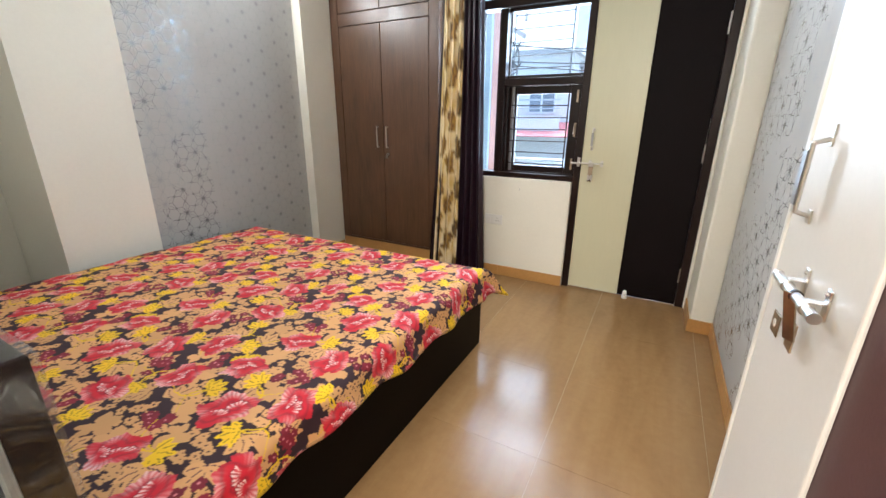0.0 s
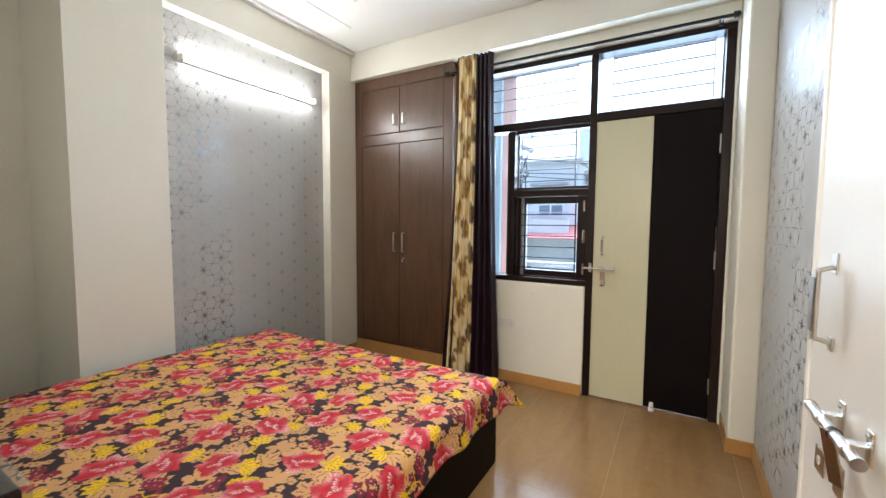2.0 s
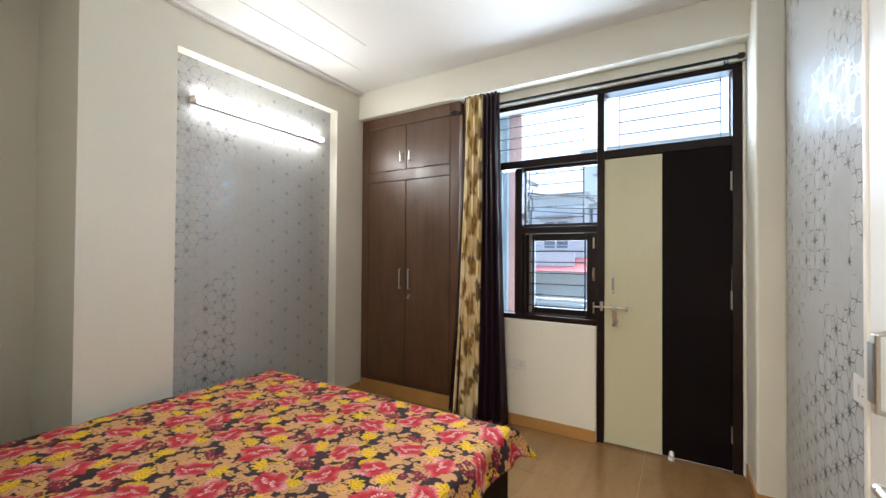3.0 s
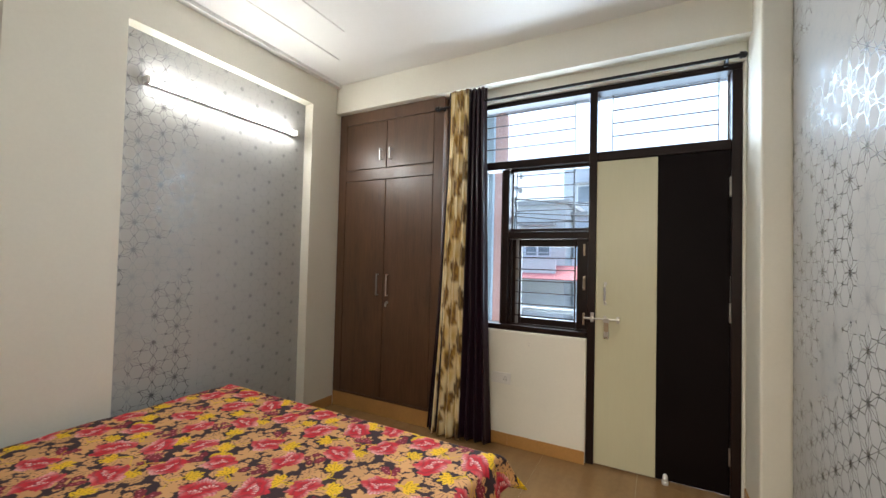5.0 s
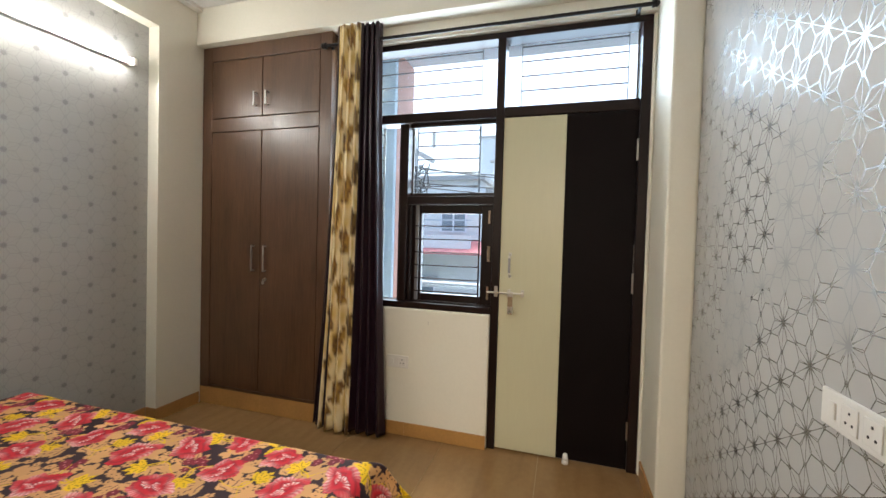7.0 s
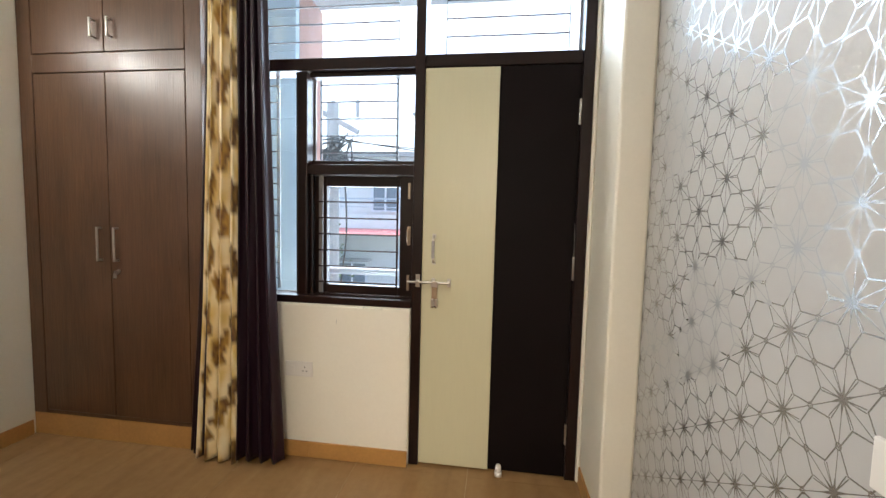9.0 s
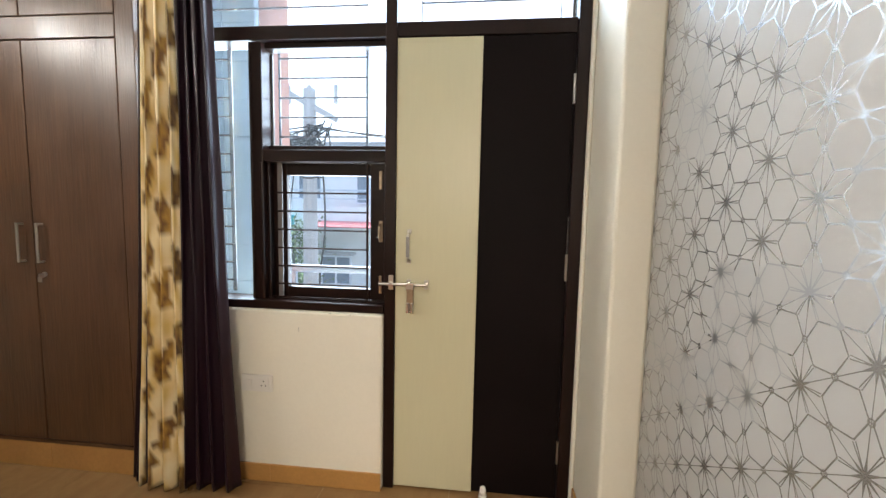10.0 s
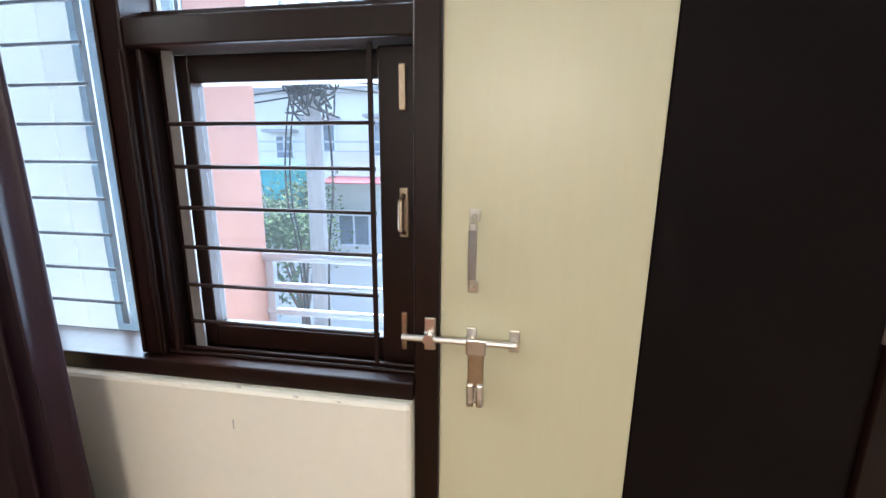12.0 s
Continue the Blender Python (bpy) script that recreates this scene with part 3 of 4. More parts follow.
# ---- entrance door, standing open ----
edoor = thing("entrance_door", "open two-tone flush door, cream laminate beside maroon, with steel handle and bolt", "door", (0.798, 0.47, 0))
edoor.rotation_euler = (0, 0, radians(90 + 1.2))


def ep(name, bm, mat, label=""):
    return part(name, bm, mat, edoor, label)


EL = 0.885   # leaf width; x runs from the hinge to the free edge, +y faces the room
bm = bmesh.new()
box(bm, 0.0, EL, -0.035, 0.0, 0.01, 2.09, 0.002)
ep("door_core", bm, M_MAROON, "maroon laminated leaf")
bm = bmesh.new()
box(bm, EL - 0.385, EL - 0.012, 0.0, 0.009, 0.012, 2.088, 0.004)
ep("cream_panel", bm, surface("pale_laminate", (0.72, 0.70, 0.66), 0.35, var=0.03, small=90, bump=0.04), "pale cream laminate strip with a rounded edge")
bm = bmesh.new()
box(bm, EL - 0.011, EL + 0.006, -0.036, 0.012, 0.012, 2.088, 0.003)
ep("edge_strip", bm, M_WHITE, "white painted edge lipping")
FX = EL - 0.113
bm = bmesh.new()
for z, d in ((1.262, -1), (1.130, 1)):
    box(bm, FX - 0.010, FX + 0.010, 0.009, 0.012, z - 0.012, z + 0.024 if d < 0 else z + 0.012, 0.001)
    rod(bm, (FX, 0.010, z), (FX, 0.034, z + 0.008 * d), 0.004, 10)
box(bm, FX - 0.010, FX + 0.010, 0.030, 0.037, 1.134, 1.258, 0.003)
handle = ep("door_handle", bm, M_STEEL, "bright steel bow handle")
bm = bmesh.new()
box(bm, FX - 0.0105, FX + 0.0105, 0.0375, 0.040, 1.150, 1.243, 0.001)
part("grip", bm, M_STEEL2, handle, "darker grey grip inlay")
bm = bmesh.new()
BZ = 1.022
rod(bm, (EL - 0.125, 0.034, BZ), (EL - 0.325, 0.034, BZ), 0.0080, 18)
for x in (EL - 0.128, EL - 0.322):
    rod(bm, (x - 0.004, 0.034, BZ), (x + 0.004, 0.034, BZ), 0.0092, 18)
for x in (EL - 0.185, EL - 0.285):
    box(bm, x - 0.009, x + 0.009, 0.009, 0.013, BZ - 0.016, BZ + 0.034, 0.002)
    box(bm, x - 0.008, x + 0.008, 0.013, 0.034, BZ + 0.010, BZ + 0.013, 0.001)
    rod(bm, (x - 0.007, 0.034, BZ), (x + 0.007, 0.034, BZ), 0.0104, 18)
    ball(bm, (x, 0.0135, BZ + 0.026), 0.0035, seg=8)
ep("sliding_bolt", bm, M_STEEL, "thick bright steel sliding bolt")
bm = bmesh.new()
rod(bm, (EL - 0.232, 0.034, BZ), (EL - 0.240, 0.034, BZ), 0.0100, 18)
ep("bolt_collar", bm, M_BLACK, "black collar on the bolt")
bm = bmesh.new()
box(bm, EL - 0.250, EL - 0.226, 0.040, 0.043, 0.945, BZ + 0.006, 0.001)
bmesh.ops.rotate(bm, verts=bm.verts, cent=(EL - 0.238, 0.04, BZ), matrix=Euler((radians(-8), radians(6), radians(25))).to_matrix())
box(bm, EL - 0.248, EL - 0.214, 0.022, 0.025, 0.925, 0.975, 0.001)
ep("hasp", bm, M_BRASS, "hanging folded hasp of aged steel")
bm = bmesh.new()
box(bm, EL - 0.125, EL - 0.082, 0.0095, 0.012, 0.895, 0.938, 0.002)
ep("bolt_plate", bm, M_BRASS, "steel plate with a round hole")
bm = bmesh.new()
rod(bm, (EL - 0.103, 0.0115, 0.917), (EL - 0.103, 0.0130, 0.917), 0.008, 14)
ep("staple_hole", bm, M_WHITE, "pale round hole")

# ---- wardrobe ----
ward = thing("wardrobe", "built-in brown wood-grain wardrobe with two loft doors above two tall doors", "wardrobe", (-1.73, 3.6, 0.13))
ow = Matrix.Translation((1.73, -3.6, -0.13))


def wp(name, mat, specs, label="", bev=0.003, parent=None):
    ob = boxes(name, mat, parent or ward, specs, label, bev)
    if parent is None:
        ob.matrix_basis = ow
    return ob


WX0, WX1, WY = XW + 0.004, -1.172, 3.40
wp("carcass", M_WOOD, [(WX0, WX1, WY + 0.03, 3.75, 0.132, BEAM_Z - 0.003)])
wp("face_frame", M_WOOD, [(WX0, -2.204, WY, WY + 0.029, 0.132, BEAM_Z - 0.003), (-1.263, WX1, WY, WY + 0.029, 0.132, BEAM_Z - 0.003),
                          (-2.203, -1.264, WY, WY + 0.029, 2.604, BEAM_Z - 0.003), (-2.203, -1.264, WY, WY + 0.029, 2.075, 2.174), (-2.203, -1.264, WY + 0.001, WY + 0.029, 0.132, 0.150)])
for x0, x1, hx in ((-2.200, -1.7475, -1.798), (-1.7435, -1.267, -1.694)):
    for z0, z1, hz, hl in ((2.178, 2.600, 2.252, 0.088), (0.154, 2.072, 1.052, 0.178)):
        d = wp("cabinet_door", M_WOOD, [(x0, x1, WY + 0.002, WY + 0.024, z0, z1)], bev=0.004)
        bm = bmesh.new()
        for z in (hz, hz + hl):
            rod(bm, (hx, WY + 0.002, z), (hx, WY - 0.026, z), 0.005, 8)
        box(bm, hx - 0.006, hx + 0.006, WY - 0.030, WY - 0.022, hz - 0.006, hz + hl + 0.006, 0.003)
        part("handle", bm, M_STEEL, d, "slim brushed steel pull handle")
        if hl > 0.1 and hx > -1.7:
            bm = bmesh.new()
            rod(bm, (hx, WY + 0.001, 0.99), (hx, WY - 0.006, 0.99), 0.011, 14)
            box(bm, hx - 0.003, hx + 0.003, WY - 0.028, WY - 0.005, 0.975, 0.995, 0.001)
            box(bm, hx - 0.010, hx + 0.010, WY - 0.026, WY - 0.023, 0.955, 0.980, 0.001)
            part("key_lock", bm, M_STEEL, d, "small steel lock with key")

# ---- curtain rod and curtains ----
crod = thing("curtain_rod", "black metal curtain rod with round finials", "curtain rod", (-0.2, 3.375, 2.602))
bm = bmesh.new()
rod(bm, (-1.005, 0, 0), (0.985, 0, 0), 0.0105, 16)
part("pole", bm, M_BLACK, crod, smooth=False)
for x, s in ((-1.005, -1), (0.985, 1)):
    bm = bmesh.new()
    rod(bm, (x, 0, 0), (x + 0.012 * s, 0, 0), 0.020, 16)
    ball(bm, (x + 0.022 * s, 0, 0), 0.019, (0.9, 1, 1), 14)
    part("finial", bm, M_BLACK, crod, smooth=True)
for x in (-0.965, 0.93):
    bm = bmesh.new()
    box(bm, x - 0.008, x + 0.008, 0.0, 0.083 if x > 0 else 0.023, -0.006, 0.006, 0.002)
    box(bm, x - 0.012, x + 0.012, 0.080 if x > 0 else 0.019, 0.084 if x > 0 else 0.024, -0.02, 0.02, 0.001)
    part("bracket", bm, M_BLACK, crod)


def drape(name, x_top, x_bot, y0, amp, folds, z_top, z_bot, mat, colors=None, label="", phase=0.0, parent=None, flare=0.0):
    n, k = 90, folds * 14
    u = np.linspace(0, 1, k)[None, :]
    v = np.linspace(0, 1, n)[:, None]
    xt, xb = x_top, x_bot
    e = v ** 1.5
    xl = xt[0] + (xb[0] - xt[0]) * e
    xr = xt[1] + (xb[1] - xt[1]) * e
    x = xl + (xr - xl) * u
    wob = 0.35 * np.sin(v * 5 + phase) + 0.25 * np.sin(v * 11 + u * 9)
    y = y0 + amp * (0.7 + 0.5 * v) * np.sin(2 * np.pi * folds * u + phase + wob) - flare * v * v
    x = x + 0.25 * amp * np.sin(4 * np.pi * folds * u + phase)
    z = z_top + (z_bot - z_top) * v + 0 * u + 0.004 * np.sin(2 * np.pi * folds * u) * v
    P = np.stack([x + 0 * v, y, z], -1)
    C = None
    if colors is not None:
        C = colors(u * 0.40 + 0 * v, z)
    return grid_mesh(name, P, mat, C, True, parent, label, 0.003)


def block_print(U, Z):
    """Cream and gold cloth with staggered ragged brown blocks."""
    C = np.zeros((*U.shape, 3))
    cream, gold = np.array((0.88, 0.77, 0.52)), np.array((0.66, 0.45, 0.12))
    s = 0.5 + 0.5 * np.sin(U * 95 + 1.5 * np.sin(Z * 7))
    s2 = 0.5 + 0.5 * np.sin(Z * 41 + 4 * np.sin(U * 31))
    f = np.clip(0.05 + 0.65 * s + 0.45 * s2, 0, 1)[..., None]
    C[:] = gold * (1 - f) + cream * f
    for i, (c0, w, ph, tone) in enumerate(((0.07, 0.115, 0.0, 1.0), (0.205, 0.14, 0.14, 1.1), (0.345, 0.12, 0.02, 0.6))):
        zz = np.mod(Z + ph + 0.010 * np.sin(U * 90), 0.335)
        uu = U - c0 + 0.008 * np.sin(Z * 33 + i)
        inside = (np.abs(uu) < w / 2 * (0.97 + 0.06 * np.sin(Z * 57 + i * 2))) & (zz < 0.168 + 0.02 * np.sin(U * 70 + i))
        mott = 0.5 + 0.5 * np.sin(U * 110 + 3 * np.sin(Z * 40 + i) + Z * 50)
        br = (np.array((0.12, 0.052, 0.016)) * (1 - mott[..., None]) + np.array((0.38, 0.22, 0.04)) * mott[..., None]) * tone
        C[inside] = br[inside]
    return C


curt = thing("curtain", "gathered long curtain, dark plum beside cream and brown print", "curtain", (0, 0, 0))
ZT = BEAM_Z - 0.012
drape("plum_drape", (-1.105, -1.045), (-1.240, -1.140), 3.357, 0.018, 2, ZT, 0.03, M_FABRIC, None, "dark plum drape", 0.4, curt)
drape("print_drape", (-1.078, -0.922), (-1.180, -0.942), 3.335, 0.021, 3, ZT - 0.003, 0.012, M_DRAPE, block_print, "cream and gold drape with brown block print", 0, curt)
drape("plum_drape", (-0.940, -0.795), (-0.985, -0.705), 3.365, 0.024, 4, ZT, 0.03, M_FABRIC, None, "dark plum drape with a soft sheen", 1.2, curt, 0.02)

# ---- sockets ----


def socket(name, label, at, rz, wide, gangs, high=0.082):
    s = thing(name, label, "power socket", at)
    s.rotation_euler = (0, 0, rz)
    bm = bmesh.new()
    box(bm, -wide / 2, wide / 2, -0.010, -0.001, -high / 2, high / 2, 0.003)
    part("plate", bm, M_WHITE, s)
    for gx, what in gangs:
        bm = bmesh.new()
        if what == "switch":
            box(bm, gx - 0.011, gx + 0.011, -0.014, -0.010, -0.019, 0.019, 0.002)
            part("switch", bm, M_WHITE, s)
        else:
            box(bm, gx - 0.025, gx + 0.025, -0.0125, -0.010, -0.028, 0.028, 0.002)
            part("outlet", bm, M_WHITE, s)
            for hx, hz in ((0, 0.013), (-0.010, -0.009), (0.010, -0.009)):
                bm = bmesh.new()
                rod(bm, (gx + hx, -0.0120, hz), (gx + hx, -0.0130, hz), 0.0034, 10)
                part("pin_hole", bm, M_BLACK, s)
    return s


socket("wall_socket", "white three-pin wall socket on cream wall under the window", (-0.66, YN - 0.0, 0.494), 0, 0.155, ((0.035, "outlet"), (-0.035, "switch")))
socket("switchboard", "long white switchboard with sockets on silver wallpaper", (XE - 0.0, 1.985, 0.968), radians(-90), 0.275, ((-0.095, "switch"), (-0.040, "outlet"), (0.025, "outlet"), (0.080, "switch"), (0.108, "switch")))

marks = tagged(new("wall_mark"), "small dark scuff marks on the cream wall", kind="structure")
for x, z, w_, h_ in ((-0.452, 0.765, 0.0012, 0.022), (-0.30, 0.848, 0.006, 0.003), (-0.205, 0.846, 0.004, 0.002), (-0.43, 0.857, 0.005, 0.002)):
    boxes("scuff", M_CONC, marks, [(x - w_, x + w_, YN - 0.0012, YN - 0.0003, z - h_ / 2, z + h_ / 2)], bev=0)

# ---- tube light ----
tube = thing("tube_light", "lit white fluorescent batten on the wallpapered recess", "tube light", (NB + 0.002, 2.36, 2.415))
bm = bmesh.new()
box(bm, 0, 0.028, -0.56, 0.56, -0.018, 0.018, 0.004)
part("batten", bm, M_WHITE, tube)
bm = bmesh.new()
rod(bm, (0.048, -0.545, 0), (0.048, 0.545, 0), 0.013, 16)
part("tube", bm, M_TUBE, tube, "glowing white tube")
for y in (-0.562, 0.562):
    bm = bmesh.new()
    box(bm, 0.0, 0.066, y - 0.010, y + 0.010, -0.022, 0.022, 0.004)
    part("end_cap", bm, M_WHITE, tube)

# ---- bed ----
BX0, BX1, BY0, BY1, BT = -2.14, -0.285, 0.505, 2.33, 0.482
bed = thing("bed", "low double bed with a near-black laminate box base and headboard", "bed", ((BX0 + BX1) / 2, 1.4, 0))
obd = Matrix.Translation((-(BX0 + BX1) / 2, -1.4, 0))


def bdp(name, mat, specs, label="", bev=0.004):
    ob = boxes(name, mat, bed, specs, label, bev)
    ob.matrix_basis = obd
    return ob


bdp("side_panel", M_BLACKWOOD, [(BX1 - 0.022, BX1, BY0, BY1, 0.0, 0.35)])
bdp("side_panel", M_BLACKWOOD, [(BX0, BX0 + 0.022, BY0, BY1, 0.0, 0.35)])
bdp("foot_panel", M_BLACKWOOD, [(BX0 + 0.023, BX1 - 0.023, BY1 - 0.022, BY1, 0.0, 0.35)])
bdp("mattress_board", M_BLACKWOOD, [(BX0 + 0.023, BX1 - 0.023, BY0, BY1 - 0.023, 0.27, 0.29)])
bdp("mattress", M_CARCASS, [(BX0 + 0.01, BX1 - 0.01, BY0, BY1 - 0.01, 0.352, BT - 0.012)], "pale mattress", 0.03)
bdp("headboard", M_BLACKWOOD, [(BX0 - 0.02, BX1 + 0.01, 0.432, 0.498, 0.0, 0.940)], "near-black headboard")
bdp("headboard_cap", surface("grey_edge_band", (0.33, 0.34, 0.33), 0.4), [(BX1 + 0.0105, BX1 + 0.016, 0.424, 0.440, 0.0, 0.940)], "grey edge band")
bdp("plastic_wrap", M_FILM, [(BX0 - 0.03, BX1 + 0.022, 0.420, 0.508, 0.5, 0.950)], "clear plastic film round the headboard", 0.008)


def floral(U, V):
    """Dark plum cloth with crimson roses, gold leaves and tendrils, beige leaves and sprigs; the print repeats."""
    PU, PV = 0.66, 0.60
    plum, beige, gold = np.array((0.024, 0.006, 0.012)), np.array((0.64, 0.335, 0.135)), np.array((0.84, 0.52, 0.004))
    red, deep, pink, pale = np.array((0.60, 0.006, 0.024)), np.array((0.15, 0.005, 0.018)), np.array((0.80, 0.24, 0.28)), np.array((0.92, 0.74, 0.70))
    C = np.zeros((*U.shape, 3))
    C[:] = plum
    U2 = U + 0.003 * np.sin(V * 60) + 0.0015 * np.sin(V * 170 + U * 50)
    V2 = V + 0.003 * np.sin(U * 55) + 0.0015 * np.sin(U * 180)
    rng = random.Random(11)

    def local(cx, cy, an):
        dx, dy = np.mod(U2 - cx + PU / 2, PU) - PU / 2, np.mod(V2 - cy + PV / 2, PV) - PV / 2
        c, s_ = math.cos(an), math.sin(an)
        return dx * c + dy * s_, -dx * s_ + dy * c

    def blade(x, y, L, W, color, vein=None, notch=0.0):
        w = W * np.sin(np.pi * np.clip(x / L, 0, 1)) ** 0.8 * (1 + notch * np.sin(x / L * 24))
        ins = (x > 0) & (x < L) & (np.abs(y) < w)
        C[ins] = color
        if vein is not None:
            C[ins & (np.abs(y) < 0.0016) & (x < 0.8 * L)] = vein

    def leafy(cx, cy, an, L, W, n, spread_, color, vein=None, notch=0.0):
        for k in range(n):
            x, y = local(cx, cy, an + (k - (n - 1) / 2) * spread_)
            blade(x, y, L * (1 - 0.12 * abs(k - (n - 1) / 2)), W, color, vein, notch)

    def blossom(cx, cy, R, an, color, heart):
        x, y = local(cx, cy, an)
        r, a = np.hypot(x, y), np.arctan2(y, x)
        C[r < R * (0.62 + 0.38 * np.abs(np.cos(2.5 * a)) ** 0.7)] = color
        C[r < R * 0.2] = heart

    def stroke(cx, cy, an, L, bow, w, color):
        x, y = local(cx, cy, an)
        C[(x > 0) & (x < L) & (np.abs(y - bow * np.sin(np.pi * x / L * 1.3)) < w * (1 - 0.6 * np.clip(x / L, 0, 1)))] = color

    spots = [((i + 0.5 * (j % 2) + rng.uniform(-0.22, 0.22)) * PU / 7, (j + rng.uniform(-0.22, 0.22)) * PV / 7) for i in range(7) for j in range(7)]
    for n, (cx, cy) in enumerate(spots):
        an, tint = rng.uniform(0, 6.28), rng.uniform(0.9, 1.08)
        if n % 3 == 0:
            leafy(cx, cy, an, 0.078, 0.017, 5, 0.62, beige * tint, plum * 3)
        elif n % 3 == 1:
            leafy(cx, cy, an, 0.065, 0.020, 3, 0.9, beige * tint)
            leafy(cx, cy, an + 3.1, 0.05, 0.014, 2, 0.9, beige * tint)
        else:
            for k in range(9):
                q = rng.uniform(0, 6.28)
                d_ = 0.045 * math.sqrt(rng.random())
                blossom(cx + d_ * math.cos(q), cy + d_ * math.sin(q), 0.0165, q, beige * tint, plum)
    for cx, cy in ((0.08, 0.20), (0.40, 0.11), (0.26, 0.50), (0.60, 0.44), (0.47, 0.33)):
        for k in range(8):
            q, d_ = rng.uniform(0, 6.28), 0.048 * math.sqrt(rng.random())
            blossom(cx + d_ * math.cos(q), cy + d_ * math.sin(q), 0.019, q, deep * rng.uniform(1.0, 1.7), pink * 0.8)
    for cx, cy, an in ((0.20, 0.12, 0.4), (0.54, 0.07, 2.2), (0.33, 0.27, 4.0), (0.09, 0.33, 1.2), (0.52, 0.25, 5.2), (0.20, 0.43, 2.8), (0.62, 0.55, 0.7), (0.42, 0.51, 3.5), (0.02, 0.52, 5.5)):
        stroke(cx, cy, an + 2.4, 0.13, 0.030, 0.0042, gold * 0.9)
        stroke(cx, cy, an + 3.4, 0.10, -0.026, 0.0036, gold * 0.85)
        leafy(cx, cy, an, 0.068, 0.013, 5, 0.55, gold * rng.uniform(0.88, 1.05), gold * 0.35, 0.22)
    for cx, cy, an in ((0.11, 0.08, 0.3), (0.31, 0.03, 1.9), (0.46, 0.19, 2.9), (0.21, 0.31, 0.8), (0.60, 0.34, 4.4), (0.37, 0.42, 5.6), (0.08, 0.47, 3.7), (0.53, 0.52, 1.2)):
        x, y = local(cx, cy, an)
        R = 0.090 * rng.uniform(0.85, 1.08)
        x, y = x / R, y / R * 1.22
        x, y = x + 0.08 * np.sin(y * 3 + cx * 20), y + 0.08 * np.sin(x * 4 + cy * 30)
        r_, q = np.hypot(x, y), np.arctan2(y, x)
        ph = cx * 13 + cy * 7
        rim = 0.90 * (1 + 0.11 * np.cos(5 * q + ph) + 0.05 * np.sin(11 * q + 2 * ph) + 0.025 * np.sin(27 * q))
        ins = r_ < rim
        # crimson ground with darker edges where petals overlap
        fold = np.exp(-((np.mod(r_ * 2.3 + 0.35 * np.cos(3 * q + ph), 1.0) - 0.5) / 0.16) ** 2)
        col = red * (1 - 0.55 * fold[..., None]) + deep * 0.55 * fold[..., None]
        # petals on one side fade in fine streaks to a pale rim
        streak = 0.5 + 0.5 * np.sin(q * 30 + 2.0 * np.sin(r_ * 6))
        for q0, wide, strength in ((2.6, 0.75, 1.25), (0.5, 0.45, 0.9), (4.6, 0.35, 0.6)):
            dq = np.mod(q - q0 - ph + np.pi, 2 * np.pi) - np.pi
            w_ = np.exp(-(dq / wide) ** 2) * np.clip((r_ / rim - 0.52) / 0.34, 0, 1) * (0.25 + 0.65 * streak) * strength * 0.75
            w_ = np.clip(w_, 0, 1)[..., None]
            col = col * (1 - w_) + (pale * 0.8 + pink * 0.2) * w_
        # two inner cups with fingered white lips
        for kx, ky, turn, size in ((0.22, 0.05, 0.2, 0.50), (-0.20, -0.16, -0.5, 0.42)):
            u_, v_ = (x - kx) * math.cos(turn) + (y - ky) * math.sin(turn), -(x - kx) * math.sin(turn) + (y - ky) * math.cos(turn)
            rho, th = np.hypot(u_, v_ + 0.5 * size) / size, np.arctan2(u_, v_ + 0.5 * size)
            lip = 0.86 + 0.10 * np.abs(np.sin(4.5 * th))
            w_ = np.where((np.abs(th) < 1.0) & (rho < lip), np.clip((rho - 0.30) / 0.5, 0, 1) * (0.10 + 0.75 * (np.sin(th * 17) > 0.1)), 0)[..., None]
            col = col * (1 - w_) + pale * w_
            edge = np.where((np.abs(th) < 1.1) & (rho >= lip) & (rho < lip + 0.10), 0.7, 0)[..., None]
            col = col * (1 - edge) + deep * 1.4 * edge
        C[ins] = col[ins]
    return C


